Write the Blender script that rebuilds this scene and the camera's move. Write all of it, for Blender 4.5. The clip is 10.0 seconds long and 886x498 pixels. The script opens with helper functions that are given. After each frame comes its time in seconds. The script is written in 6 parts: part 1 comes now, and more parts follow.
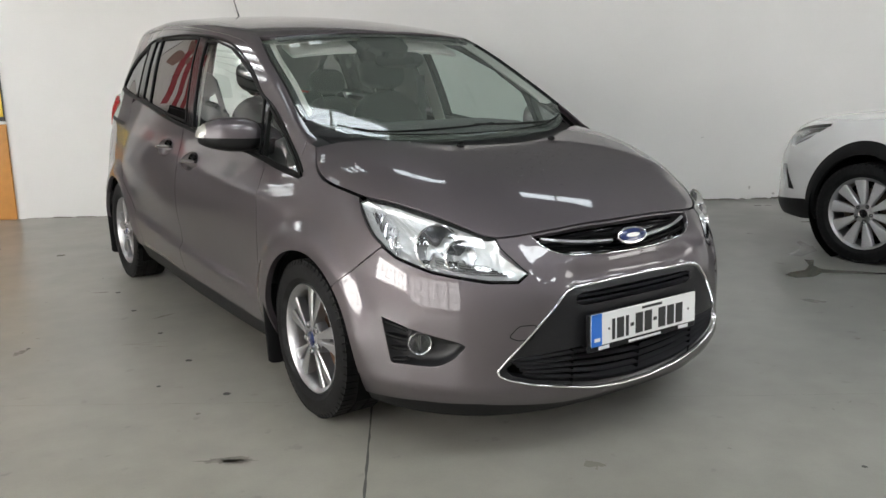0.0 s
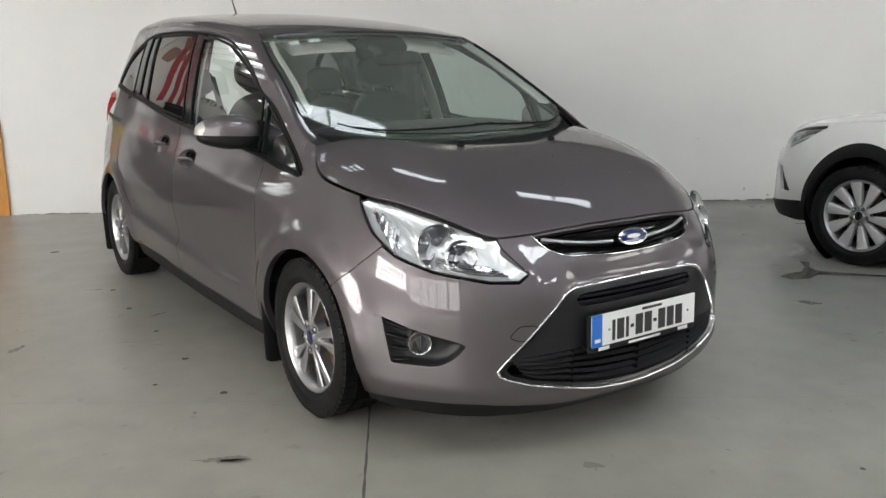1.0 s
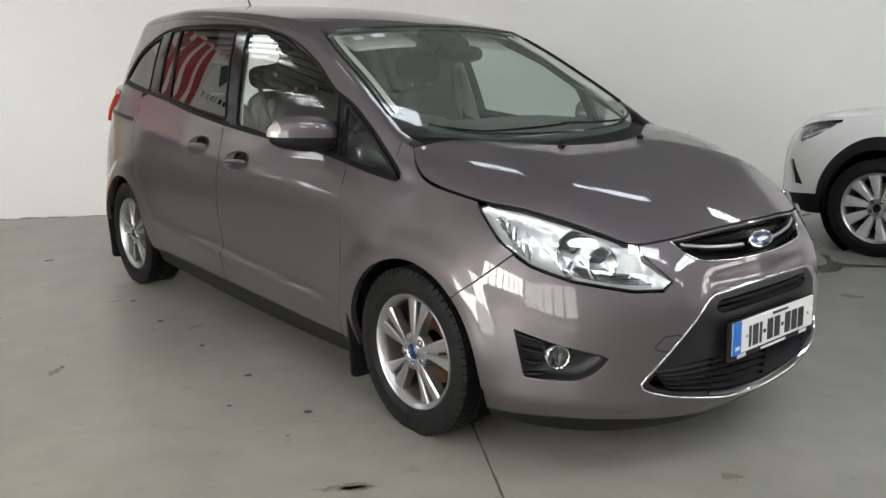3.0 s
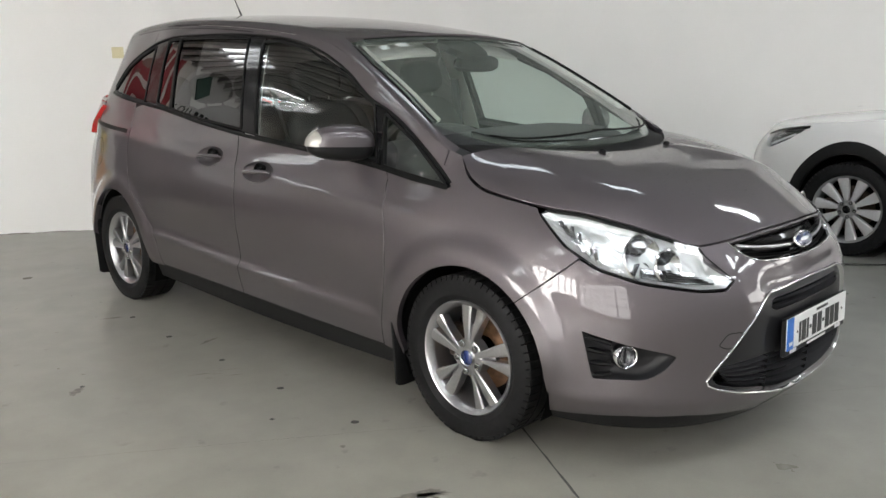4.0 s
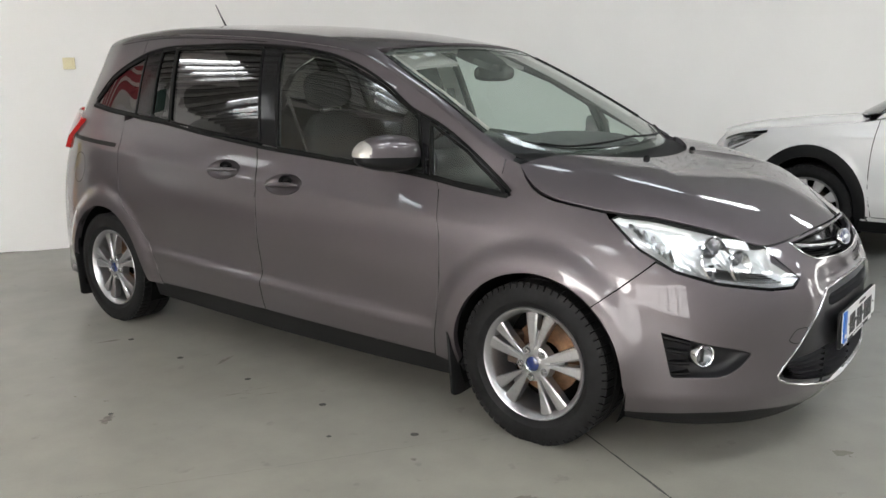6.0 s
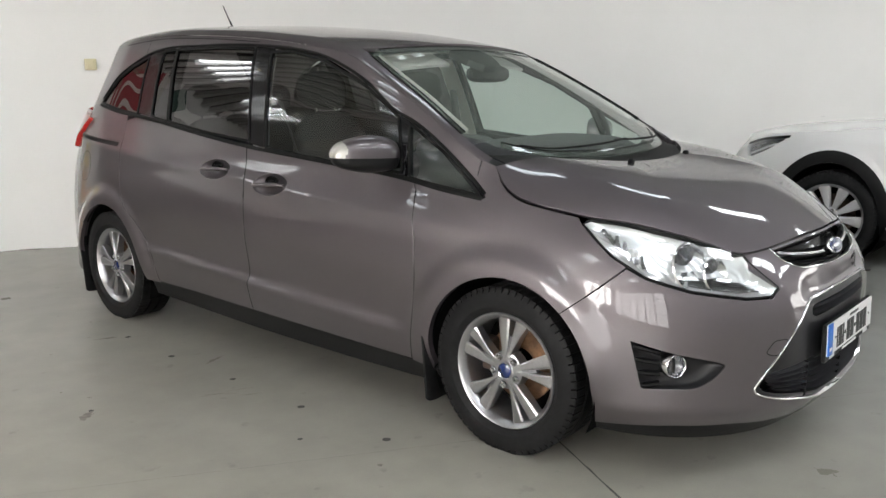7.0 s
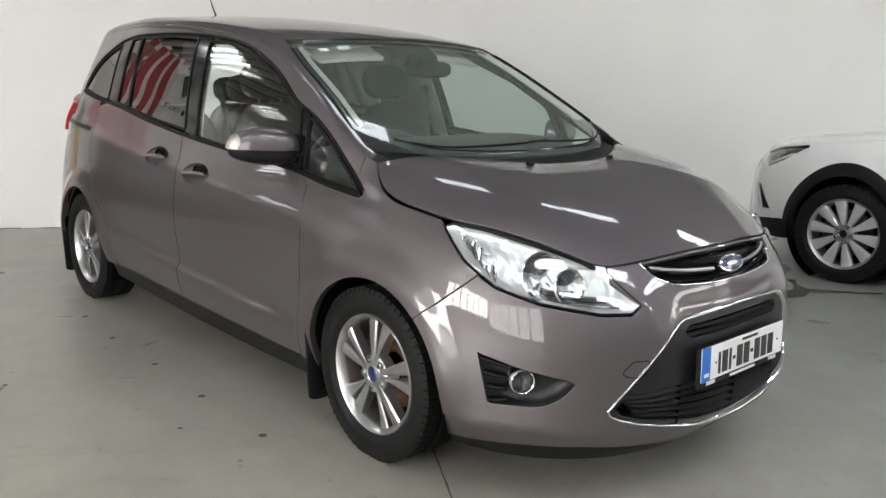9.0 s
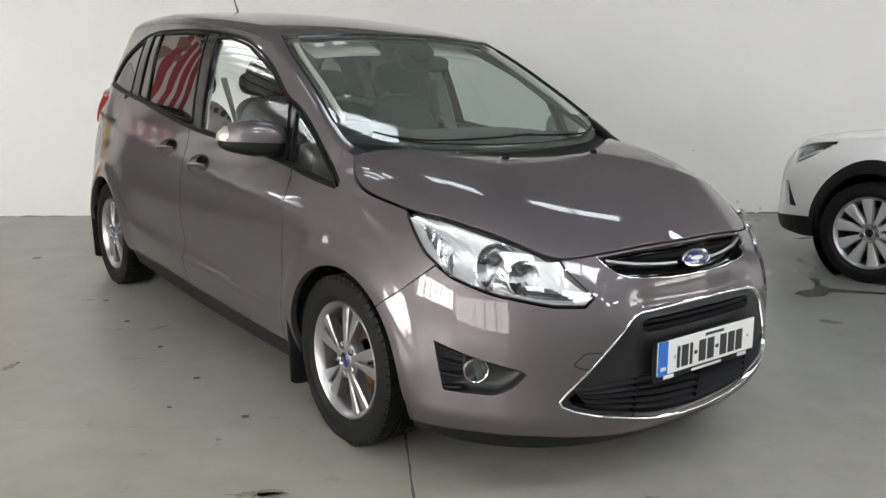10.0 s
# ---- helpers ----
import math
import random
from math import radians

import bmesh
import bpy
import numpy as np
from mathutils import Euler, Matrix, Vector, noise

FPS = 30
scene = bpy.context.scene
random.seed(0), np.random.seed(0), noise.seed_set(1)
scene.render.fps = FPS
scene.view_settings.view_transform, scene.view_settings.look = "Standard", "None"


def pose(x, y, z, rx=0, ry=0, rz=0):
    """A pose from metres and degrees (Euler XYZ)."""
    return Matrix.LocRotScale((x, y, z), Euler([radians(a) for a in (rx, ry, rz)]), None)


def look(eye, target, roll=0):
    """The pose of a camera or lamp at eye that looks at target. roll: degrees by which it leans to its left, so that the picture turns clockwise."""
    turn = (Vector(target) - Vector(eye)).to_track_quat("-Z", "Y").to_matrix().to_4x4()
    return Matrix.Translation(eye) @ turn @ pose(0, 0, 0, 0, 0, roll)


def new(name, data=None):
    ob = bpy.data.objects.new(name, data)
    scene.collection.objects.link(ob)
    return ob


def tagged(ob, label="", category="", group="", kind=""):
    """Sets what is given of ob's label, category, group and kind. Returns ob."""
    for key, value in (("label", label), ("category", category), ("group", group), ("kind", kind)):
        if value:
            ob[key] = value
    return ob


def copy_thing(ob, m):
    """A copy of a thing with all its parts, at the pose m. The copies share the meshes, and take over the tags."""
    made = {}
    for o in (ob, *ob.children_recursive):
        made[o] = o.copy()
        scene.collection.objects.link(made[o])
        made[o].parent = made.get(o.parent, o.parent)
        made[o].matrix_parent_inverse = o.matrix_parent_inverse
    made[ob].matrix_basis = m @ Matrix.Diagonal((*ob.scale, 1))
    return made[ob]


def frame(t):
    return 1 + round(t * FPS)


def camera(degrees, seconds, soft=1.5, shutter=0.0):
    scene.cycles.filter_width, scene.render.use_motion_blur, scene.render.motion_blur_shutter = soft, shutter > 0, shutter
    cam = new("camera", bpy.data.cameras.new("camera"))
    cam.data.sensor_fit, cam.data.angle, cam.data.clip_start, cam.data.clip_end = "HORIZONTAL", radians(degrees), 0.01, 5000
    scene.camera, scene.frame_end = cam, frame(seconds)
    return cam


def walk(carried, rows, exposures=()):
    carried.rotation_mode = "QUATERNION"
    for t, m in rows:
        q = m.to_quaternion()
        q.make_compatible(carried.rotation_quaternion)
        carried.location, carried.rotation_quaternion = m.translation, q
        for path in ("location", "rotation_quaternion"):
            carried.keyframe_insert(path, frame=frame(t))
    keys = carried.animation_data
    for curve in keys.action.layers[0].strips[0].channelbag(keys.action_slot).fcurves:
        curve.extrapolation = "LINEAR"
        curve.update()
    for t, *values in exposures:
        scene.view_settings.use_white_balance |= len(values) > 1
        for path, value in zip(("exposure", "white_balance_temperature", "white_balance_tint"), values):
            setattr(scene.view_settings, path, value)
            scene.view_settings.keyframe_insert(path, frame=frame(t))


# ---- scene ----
from mathutils.geometry import delaunay_2d_cdt

cam = camera(55.7, 10.0)
PATH = [
    (0, (-2.164, -2.861, 1.334), (-1.069, -1.243, 0.907), -0.8),
    (0.5, (-2.167, -2.854, 1.336), (-1.067, -1.24, 0.907), -0.7),
    (1, (-2.183, -2.838, 1.336), (-1.073, -1.231, 0.906), -0.3),
    (1.5, (-2.275, -2.75, 1.343), (-1.15, -1.155, 0.906), 0.1),
    (2, (-2.376, -2.628, 1.343), (-1.235, -1.046, 0.901), 0.2),
    (2.5, (-2.458, -2.484, 1.342), (-1.292, -0.924, 0.89), 0.5),
    (2.7, (-2.502, -2.405, 1.359), (-1.311, -0.865, 0.902), 0.0),
    (3.8, (-2.953, -2.066, 1.351), (-1.578, -0.675, 0.933), -0.1),
    (4, (-2.982, -2.005, 1.356), (-1.598, -0.626, 0.929), -0.4),
    (4.5, (-3.095, -1.827, 1.359), (-1.675, -0.486, 0.931), -0.6),
    (5, (-3.234, -1.681, 1.357), (-1.757, -0.394, 0.956), -1.0),
    (5.5, (-3.357, -1.568, 1.36), (-1.846, -0.322, 0.955), -1.2),
    (6, (-3.385, -1.555, 1.364), (-1.838, -0.354, 0.955), -0.7),
    (6.2, (-3.367, -1.572, 1.356), (-1.809, -0.385, 0.95), -0.5),
    (7.3, (-3.085, -1.801, 1.341), (-1.629, -0.489, 0.943), -0.4),
    (7.5, (-3.034, -1.847, 1.337), (-1.578, -0.536, 0.935), -0.3),
    (8, (-2.902, -2.002, 1.343), (-1.512, -0.619, 0.944), -0.0),
    (8.5, (-2.737, -2.112, 1.344), (-1.404, -0.677, 0.941), -0.0),
    (9, (-2.541, -2.236, 1.338), (-1.231, -0.78, 0.933), 1.1),
    (9.5, (-2.426, -2.366, 1.321), (-1.207, -0.836, 0.906), 0.9),
    (10, (-2.328, -2.499, 1.344), (-1.138, -0.947, 0.924), 1.1),
]
walk(cam, [(t, look(eye, target, roll)) for t, eye, target, roll in PATH],
     exposures=[(0.0, 1.55), (2.5, 1.58), (5.5, 1.68), (8.0, 1.72), (10.0, 1.68)])

# ---------------------------------------------------------------- light
scene.view_settings.exposure = 1.3
world = bpy.data.worlds.new("world")
scene.world = world
world.use_nodes = True
sky = world.node_tree.nodes.new("ShaderNodeTexSky")
sky.sky_type, sky.sun_disc, sky.sun_elevation, sky.sun_rotation = "NISHITA", False, radians(45), radians(200)
world.node_tree.links.new(sky.outputs[0], world.node_tree.nodes["Background"].inputs[0])
world.node_tree.nodes["Background"].inputs[1].default_value = 0.12

# the hall stands askew to the car: E1 runs along the back wall, E2 towards it
ASKEW = -29.55
E1 = Vector((math.cos(radians(ASKEW)), math.sin(radians(ASKEW)), 0))
E2 = Vector((-E1.y, E1.x, 0))
BACK, FRONT, LEFT, RIGHT, CEIL = 4.39, -7.5, -9.5, 14.0, 3.9
HALL = Matrix.Rotation(radians(ASKEW), 4, "Z")

# daylight through the roof lights and the window wall
ROOFLIGHT_ROWS = ((-5.6, 0.4, 7.0), (-2.5, 0.35, 7.0), (1.2, 0.2, 20.0), (3.5, 0.35, -3.6))   # rows along the hall: middle, half width, reach

# ---------------------------------------------------------------- materials
def material(name, colour, rough=0.5, metal=0.0, coat=0.0, grain=0.0, scale=40.0, bump_by=0.0, mottle=0.0, mottle_scale=3.0, spec=0.5, coat_rough=0.03):
    m = bpy.data.materials.new(name)
    m.use_nodes = True
    nodes, links = m.node_tree.nodes, m.node_tree.links
    b = nodes["Principled BSDF"]
    b.inputs["Base Color"].default_value = (*colour, 1)
    b.inputs["Roughness"].default_value = rough
    b.inputs["Metallic"].default_value = metal
    b.inputs["Coat Weight"].default_value = coat
    b.inputs["Coat Roughness"].default_value = coat_rough
    b.inputs["Specular IOR Level"].default_value = spec
    if grain or bump_by or mottle:
        co = nodes.new("ShaderNodeTexCoord")
        fine = nodes.new("ShaderNodeTexNoise")
        fine.inputs["Scale"].default_value, fine.inputs["Detail"].default_value = scale, 6
        links.new(co.outputs["Object"], fine.inputs["Vector"])
        big = nodes.new("ShaderNodeTexNoise")
        big.inputs["Scale"].default_value, big.inputs["Detail"].default_value = mottle_scale, 4
        links.new(co.outputs["Object"], big.inputs["Vector"])
        last = None
        for tex, by in ((fine, grain), (big, mottle)):
            if not by:
                continue
            ramp = nodes.new("ShaderNodeMapRange")
            ramp.inputs["From Min"].default_value, ramp.inputs["From Max"].default_value = 0.3, 0.7
            ramp.inputs["To Min"].default_value, ramp.inputs["To Max"].default_value = 1 - by, 1 + by
            links.new(tex.outputs["Fac"], ramp.inputs["Value"])
            mix = nodes.new("ShaderNodeVectorMath")
            mix.operation = "SCALE"
            mix.inputs[0].default_value = colour
            if last:
                links.new(last.outputs[0], mix.inputs[0])
            links.new(ramp.outputs[0], mix.inputs["Scale"])
            last = mix
        if last:
            links.new(last.outputs[0], b.inputs["Base Color"])
        if bump_by:
            bp = nodes.new("ShaderNodeBump")
            bp.inputs["Strength"].default_value, bp.inputs["Distance"].default_value = 1.0, bump_by
            links.new(fine.outputs["Fac"], bp.inputs["Height"])
            links.new(bp.outputs[0], b.inputs["Normal"])
    return m


def flake_paint(name, colour):
    """Metallic paint: bright flakes under a clear coat."""
    m = material(name, colour, 0.5, 0.85, 1.0)
    nodes, links = m.node_tree.nodes, m.node_tree.links
    b = nodes["Principled BSDF"]
    b.inputs["Coat IOR"].default_value = 1.55
    co = nodes.new("ShaderNodeTexCoord")
    cells = nodes.new("ShaderNodeTexVoronoi")
    cells.inputs["Scale"].default_value = 1400
    links.new(co.outputs["Object"], cells.inputs["Vector"])
    ramp = nodes.new("ShaderNodeMapRange")
    ramp.inputs["To Min"].default_value, ramp.inputs["To Max"].default_value = 0.86, 1.14
    links.new(cells.outputs["Color"], ramp.inputs["Value"])
    haze_dust = nodes.new("ShaderNodeTexNoise")
    haze_dust.inputs["Scale"].default_value, haze_dust.inputs["Detail"].default_value = 5, 5
    links.new(co.outputs["Object"], haze_dust.inputs["Vector"])
    haze = nodes.new("ShaderNodeMapRange")
    haze.inputs["From Min"].default_value, haze.inputs["From Max"].default_value = 0.35, 0.7
    haze.inputs["To Min"].default_value, haze.inputs["To Max"].default_value = 0.015, 0.075
    links.new(haze_dust.outputs["Fac"], haze.inputs["Value"])
    links.new(haze.outputs[0], b.inputs["Coat Roughness"])
    tint = nodes.new("ShaderNodeVectorMath")
    tint.operation = "SCALE"
    tint.inputs[0].default_value = colour
    links.new(ramp.outputs[0], tint.inputs["Scale"])
    links.new(tint.outputs[0], b.inputs["Base Color"])
    return m


def pane(name, tint, rough=0.0, gloss=1.0, least=0.08, haze_dust=0.0):
    """Thin glass: tinted, clear straight on, glossy by the angle."""
    m = bpy.data.materials.new(name)
    m.use_nodes = True
    nodes, links = m.node_tree.nodes, m.node_tree.links
    nodes.remove(nodes["Principled BSDF"])
    clear, shine, mix = nodes.new("ShaderNodeBsdfTransparent"), nodes.new("ShaderNodeBsdfGlossy"), nodes.new("ShaderNodeMixShader")
    clear.inputs[0].default_value = (*tint, 1)
    shine.inputs["Roughness"].default_value = rough
    shine.inputs[0].default_value = (gloss, gloss, gloss, 1)
    facing, power, lift = nodes.new("ShaderNodeLayerWeight"), nodes.new("ShaderNodeMath"), nodes.new("ShaderNodeMapRange")
    facing.inputs[0].default_value = 0.5
    power.operation, power.inputs[1].default_value = "POWER", 5.0
    links.new(facing.outputs["Facing"], power.inputs[0])
    links.new(power.outputs[0], lift.inputs["Value"])
    lift.inputs["To Min"].default_value, lift.inputs["To Max"].default_value = least, 1.0
    links.new(lift.outputs[0], mix.inputs[0])
    links.new(clear.outputs[0], mix.inputs[1])
    links.new(shine.outputs[0], mix.inputs[2])
    # reflected pale green haze, put into the glass as a thin diffuse film
    if haze_dust:
        film, over_it = nodes.new("ShaderNodeBsdfDiffuse"), nodes.new("ShaderNodeMixShader")
        film.inputs[0].default_value, over_it.inputs[0].default_value = (0.62, 0.74, 0.64, 1), haze_dust
        links.new(mix.outputs[0], over_it.inputs[1])
        links.new(film.outputs[0], over_it.inputs[2])
        mix = over_it
    links.new(mix.outputs[0], nodes["Material Output"].inputs[0])
    return m


def glow(name, colour, strength):
    m = bpy.data.materials.new(name)
    m.use_nodes = True
    nodes, links = m.node_tree.nodes, m.node_tree.links
    nodes.remove(nodes["Principled BSDF"])
    e = nodes.new("ShaderNodeEmission")
    e.inputs[0].default_value, e.inputs[1].default_value = (*colour, 1), strength
    links.new(e.outputs[0], nodes["Material Output"].inputs[0])
    return m


PAINT = flake_paint("brown_grey_metallic_paint", (0.126, 0.11, 0.119))
WHITE_PAINT = material("white_car_paint", (0.78, 0.78, 0.78), 0.3, 0, 1.0)
GLASS = pane("green_tinted_glass", (0.955, 1.0, 0.975), haze_dust=0.085)
DROP = pane("water_drop", (0.75, 0.75, 0.76))
PRIVACY = pane("dark_privacy_glass", (0.07, 0.066, 0.066), gloss=1.0, least=0.075)
SIDE_GLASS = pane("green_side_glass", (0.86, 0.97, 0.92), least=0.1)
LENS = pane("clear_lens", (0.93, 0.95, 0.96))
SLAT = material("grey_grille_plastic", (0.05, 0.05, 0.053), 0.3, grain=0.15, scale=250, spec=0.5)
BLACK = material("black_textured_plastic", (0.009, 0.009, 0.0095), 0.5, grain=0.2, scale=300, bump_by=0.0004, spec=0.18)
GREY_PLASTIC = material("dark_grey_plastic", (0.014, 0.014, 0.0155), 0.36, grain=0.15, scale=250, bump_by=0.0003, spec=0.3)
GLOSS_BLACK = material("gloss_black_trim", (0.008, 0.008, 0.009), 0.1, spec=0.3)
SEAL = material("black_rubber_seal", (0.006, 0.006, 0.006), 0.5, spec=0.12)
DARK = material("dark_underbody", (0.005, 0.005, 0.005), 0.9, spec=0.05)
TYRE = material("tyre_rubber", (0.008, 0.008, 0.0085), 0.6, grain=0.35, scale=45, mottle=0.3, mottle_scale=7, bump_by=0.0006, spec=0.2)
ALLOY = material("silver_alloy", (0.44, 0.44, 0.45), 0.3, 0.9, 0.4, grain=0.05, scale=90)
BRIGHT_ALLOY = material("bright_silver_wheel_paint", (0.6, 0.6, 0.61), 0.38, 0.35, 0.4, grain=0.05, scale=90)
# darker copy of the alloy: shade in spoke webs and bolt seats put into colour
ALLOY_DARK = material("shaded_alloy", (0.25, 0.25, 0.26), 0.4, 0.9, grain=0.08, scale=90)
CHROME = material("chrome", (0.82, 0.82, 0.83), 0.08, 1.0)
SILVER = material("vacuum_silver_reflector", (0.75, 0.75, 0.76), 0.1, 1.0)
SATIN = material("satin_silver", (0.8, 0.8, 0.81), 0.3, 0.4)
SATIN_BAR = material("satin_chrome_bar", (0.42, 0.42, 0.43), 0.3, 0.9)
DIM_SILVER = material("dim_reflector", (0.22, 0.22, 0.23), 0.22, 0.9)
INDICATOR = material("clear_indicator_lens", (0.4, 0.385, 0.36), 0.25, 0.2, 0.4)
RUST = material("rusty_brake_disc", (0.22, 0.125, 0.07), 0.6, 0.5, grain=0.4, scale=40, mottle=0.4, mottle_scale=12)
CAST = material("cast_iron", (0.09, 0.065, 0.05), 0.7, 0.4, grain=0.3, scale=60)
STEEL = material("bolt_steel", (0.4, 0.4, 0.4), 0.25, 0.9)
BLUE = material("badge_blue", (0.008, 0.02, 0.1), 0.2, 0, 0.8)
RED_LENS = material("red_lamp_lens", (0.55, 0.02, 0.02), 0.12, 0, 0.8)
AMBER = material("amber_bulb", (0.8, 0.4, 0.08), 0.25)
CLOTH = material("charcoal_seat_cloth", (0.016, 0.016, 0.017), 0.9, grain=0.15, scale=60, spec=0.2)
DASH = material("dark_dashboard_plastic", (0.03, 0.03, 0.032), 0.6, grain=0.15, scale=250, bump_by=0.0004)
LINING = material("light_grey_headlining", (0.55, 0.54, 0.51), 0.9, grain=0.08, scale=150)
PLATE_WHITE = material("plate_white", (0.8, 0.8, 0.79), 0.3)
PLATE_BLUE = material("plate_blue", (0.01, 0.14, 0.55), 0.3)
INK = material("black_ink", (0.012, 0.012, 0.012), 0.4)
PAPER = material("white_paper", (0.82, 0.83, 0.85), 0.7)


def fluted_silver(name):
    """Bright reflector metal, pressed into fine wavy flutes."""
    m = material(name, (0.72, 0.725, 0.73), 0.27, 0.6)
    nodes, links = m.node_tree.nodes, m.node_tree.links
    co = nodes.new("ShaderNodeTexCoord")
    wave, soft, add = nodes.new("ShaderNodeTexWave"), nodes.new("ShaderNodeTexNoise"), nodes.new("ShaderNodeMath")
    wave.inputs["Scale"].default_value, wave.inputs["Distortion"].default_value = 14, 6
    wave.inputs["Detail"].default_value = 1
    soft.inputs["Scale"].default_value, soft.inputs["Detail"].default_value = 28, 2
    add.operation = "ADD"
    for tex in (wave, soft):
        links.new(co.outputs["Object"], tex.inputs["Vector"])
    links.new(wave.outputs["Fac"], add.inputs[0])
    links.new(soft.outputs["Fac"], add.inputs[1])
    bp = nodes.new("ShaderNodeBump")
    bp.inputs["Strength"].default_value, bp.inputs["Distance"].default_value = 0.45, 0.003
    links.new(add.outputs[0], bp.inputs["Height"])
    links.new(bp.outputs[0], nodes["Principled BSDF"].inputs["Normal"])
    return m


FLUTED = fluted_silver("fluted_lamp_silver")

# ---------------------------------------------------------------- the car's skin, as smooth functions
def hermite(pairs):
    """A smooth curve through (x, y) pairs."""
    xs, ys = np.array([p[0] for p in pairs], float), np.array([p[1] for p in pairs], float)
    h = np.diff(xs)
    k = np.diff(ys) / h
    m = np.concatenate(([k[0]], (k[:-1] * h[1:] + k[1:] * h[:-1]) / (h[1:] + h[:-1]), [k[-1]]))

    def at(x):
        x = np.clip(np.asarray(x, float), xs[0], xs[-1])
        i = np.clip(np.searchsorted(xs, x) - 1, 0, len(h) - 1)
        u = (x - xs[i]) / h[i]
        return ((1 + 2 * u) * (1 - u) ** 2 * ys[i] + u * (1 - u) ** 2 * h[i] * m[i]
                + u * u * (3 - 2 * u) * ys[i + 1] + u * u * (u - 1) * h[i] * m[i + 1])
    return at


def softened(a, sigma, axis, kind="odd"):
    n = int(3 * sigma) + 1
    w = np.exp(-0.5 * (np.arange(-n, n + 1) / sigma) ** 2)
    w /= w.sum()
    pad = [(0, 0), (0, 0)]
    pad[axis] = (n, n)
    p = np.pad(a, pad, mode="reflect", reflect_type=kind)
    return np.apply_along_axis(lambda v: np.convolve(v, w, mode="valid"), axis, p)


# half of the outline seen from above (distance from the middle, along), nose to tail
PLAN = [(0.0, -0.905), (0.13, -0.903), (0.28, -0.89), (0.44, -0.848), (0.585, -0.77), (0.7, -0.66), (0.786, -0.527), (0.84, -0.37),
        (0.868, -0.2), (0.885, 0.05), (0.895, 0.4), (0.901, 0.9), (0.903, 1.5), (0.894, 2.1), (0.886, 2.6), (0.87, 3.0),
        (0.838, 3.28), (0.78, 3.465), (0.645, 3.58), (0.4, 3.63), (0.0, 3.65)]
chord = np.concatenate(([0], np.cumsum([math.dist(a, b) for a, b in zip(PLAN[:-1], PLAN[1:])])))
STEP = 0.01
plan_x = hermite([(-c, -p[0]) for c, p in zip(chord[:0:-1], PLAN[:0:-1])] + [(c, p[0]) for c, p in zip(chord, PLAN)])
plan_y = hermite([(-c, p[1]) for c, p in zip(chord[:0:-1], PLAN[:0:-1])] + [(c, p[1]) for c, p in zip(chord, PLAN)])
S_ALL = np.arange(0, chord[-1], STEP)
PX, PY = plan_x(S_ALL), plan_y(S_ALL)
PX, PY = softened(PX[:, None], 3, 0)[:, 0], softened(PY[:, None], 3, 0)[:, 0]
PY[:4] = PY[4]
PX[0] = 0
TX, TY = np.gradient(PX, STEP), np.gradient(PY, STEP)
LEN = np.hypot(TX, TY)
NX, NY = TY / LEN, -TX / LEN
NX, NY = softened(NX[:, None], 4, 0)[:, 0], softened(NY[:, None], 4, 0)[:, 0]


def s_at_y(y):
    """Where along the outline the flank is y metres behind the front axle."""
    lo = np.searchsorted(S_ALL, 0.3)
    hi = np.searchsorted(S_ALL, chord[-1] - 0.4)
    return float(np.interp(y, PY[lo:hi], S_ALL[lo:hi]))


def s_at_x(x):
    hi = np.searchsorted(S_ALL, 1.0)
    return float(np.interp(x, PX[:hi], S_ALL[:hi]))


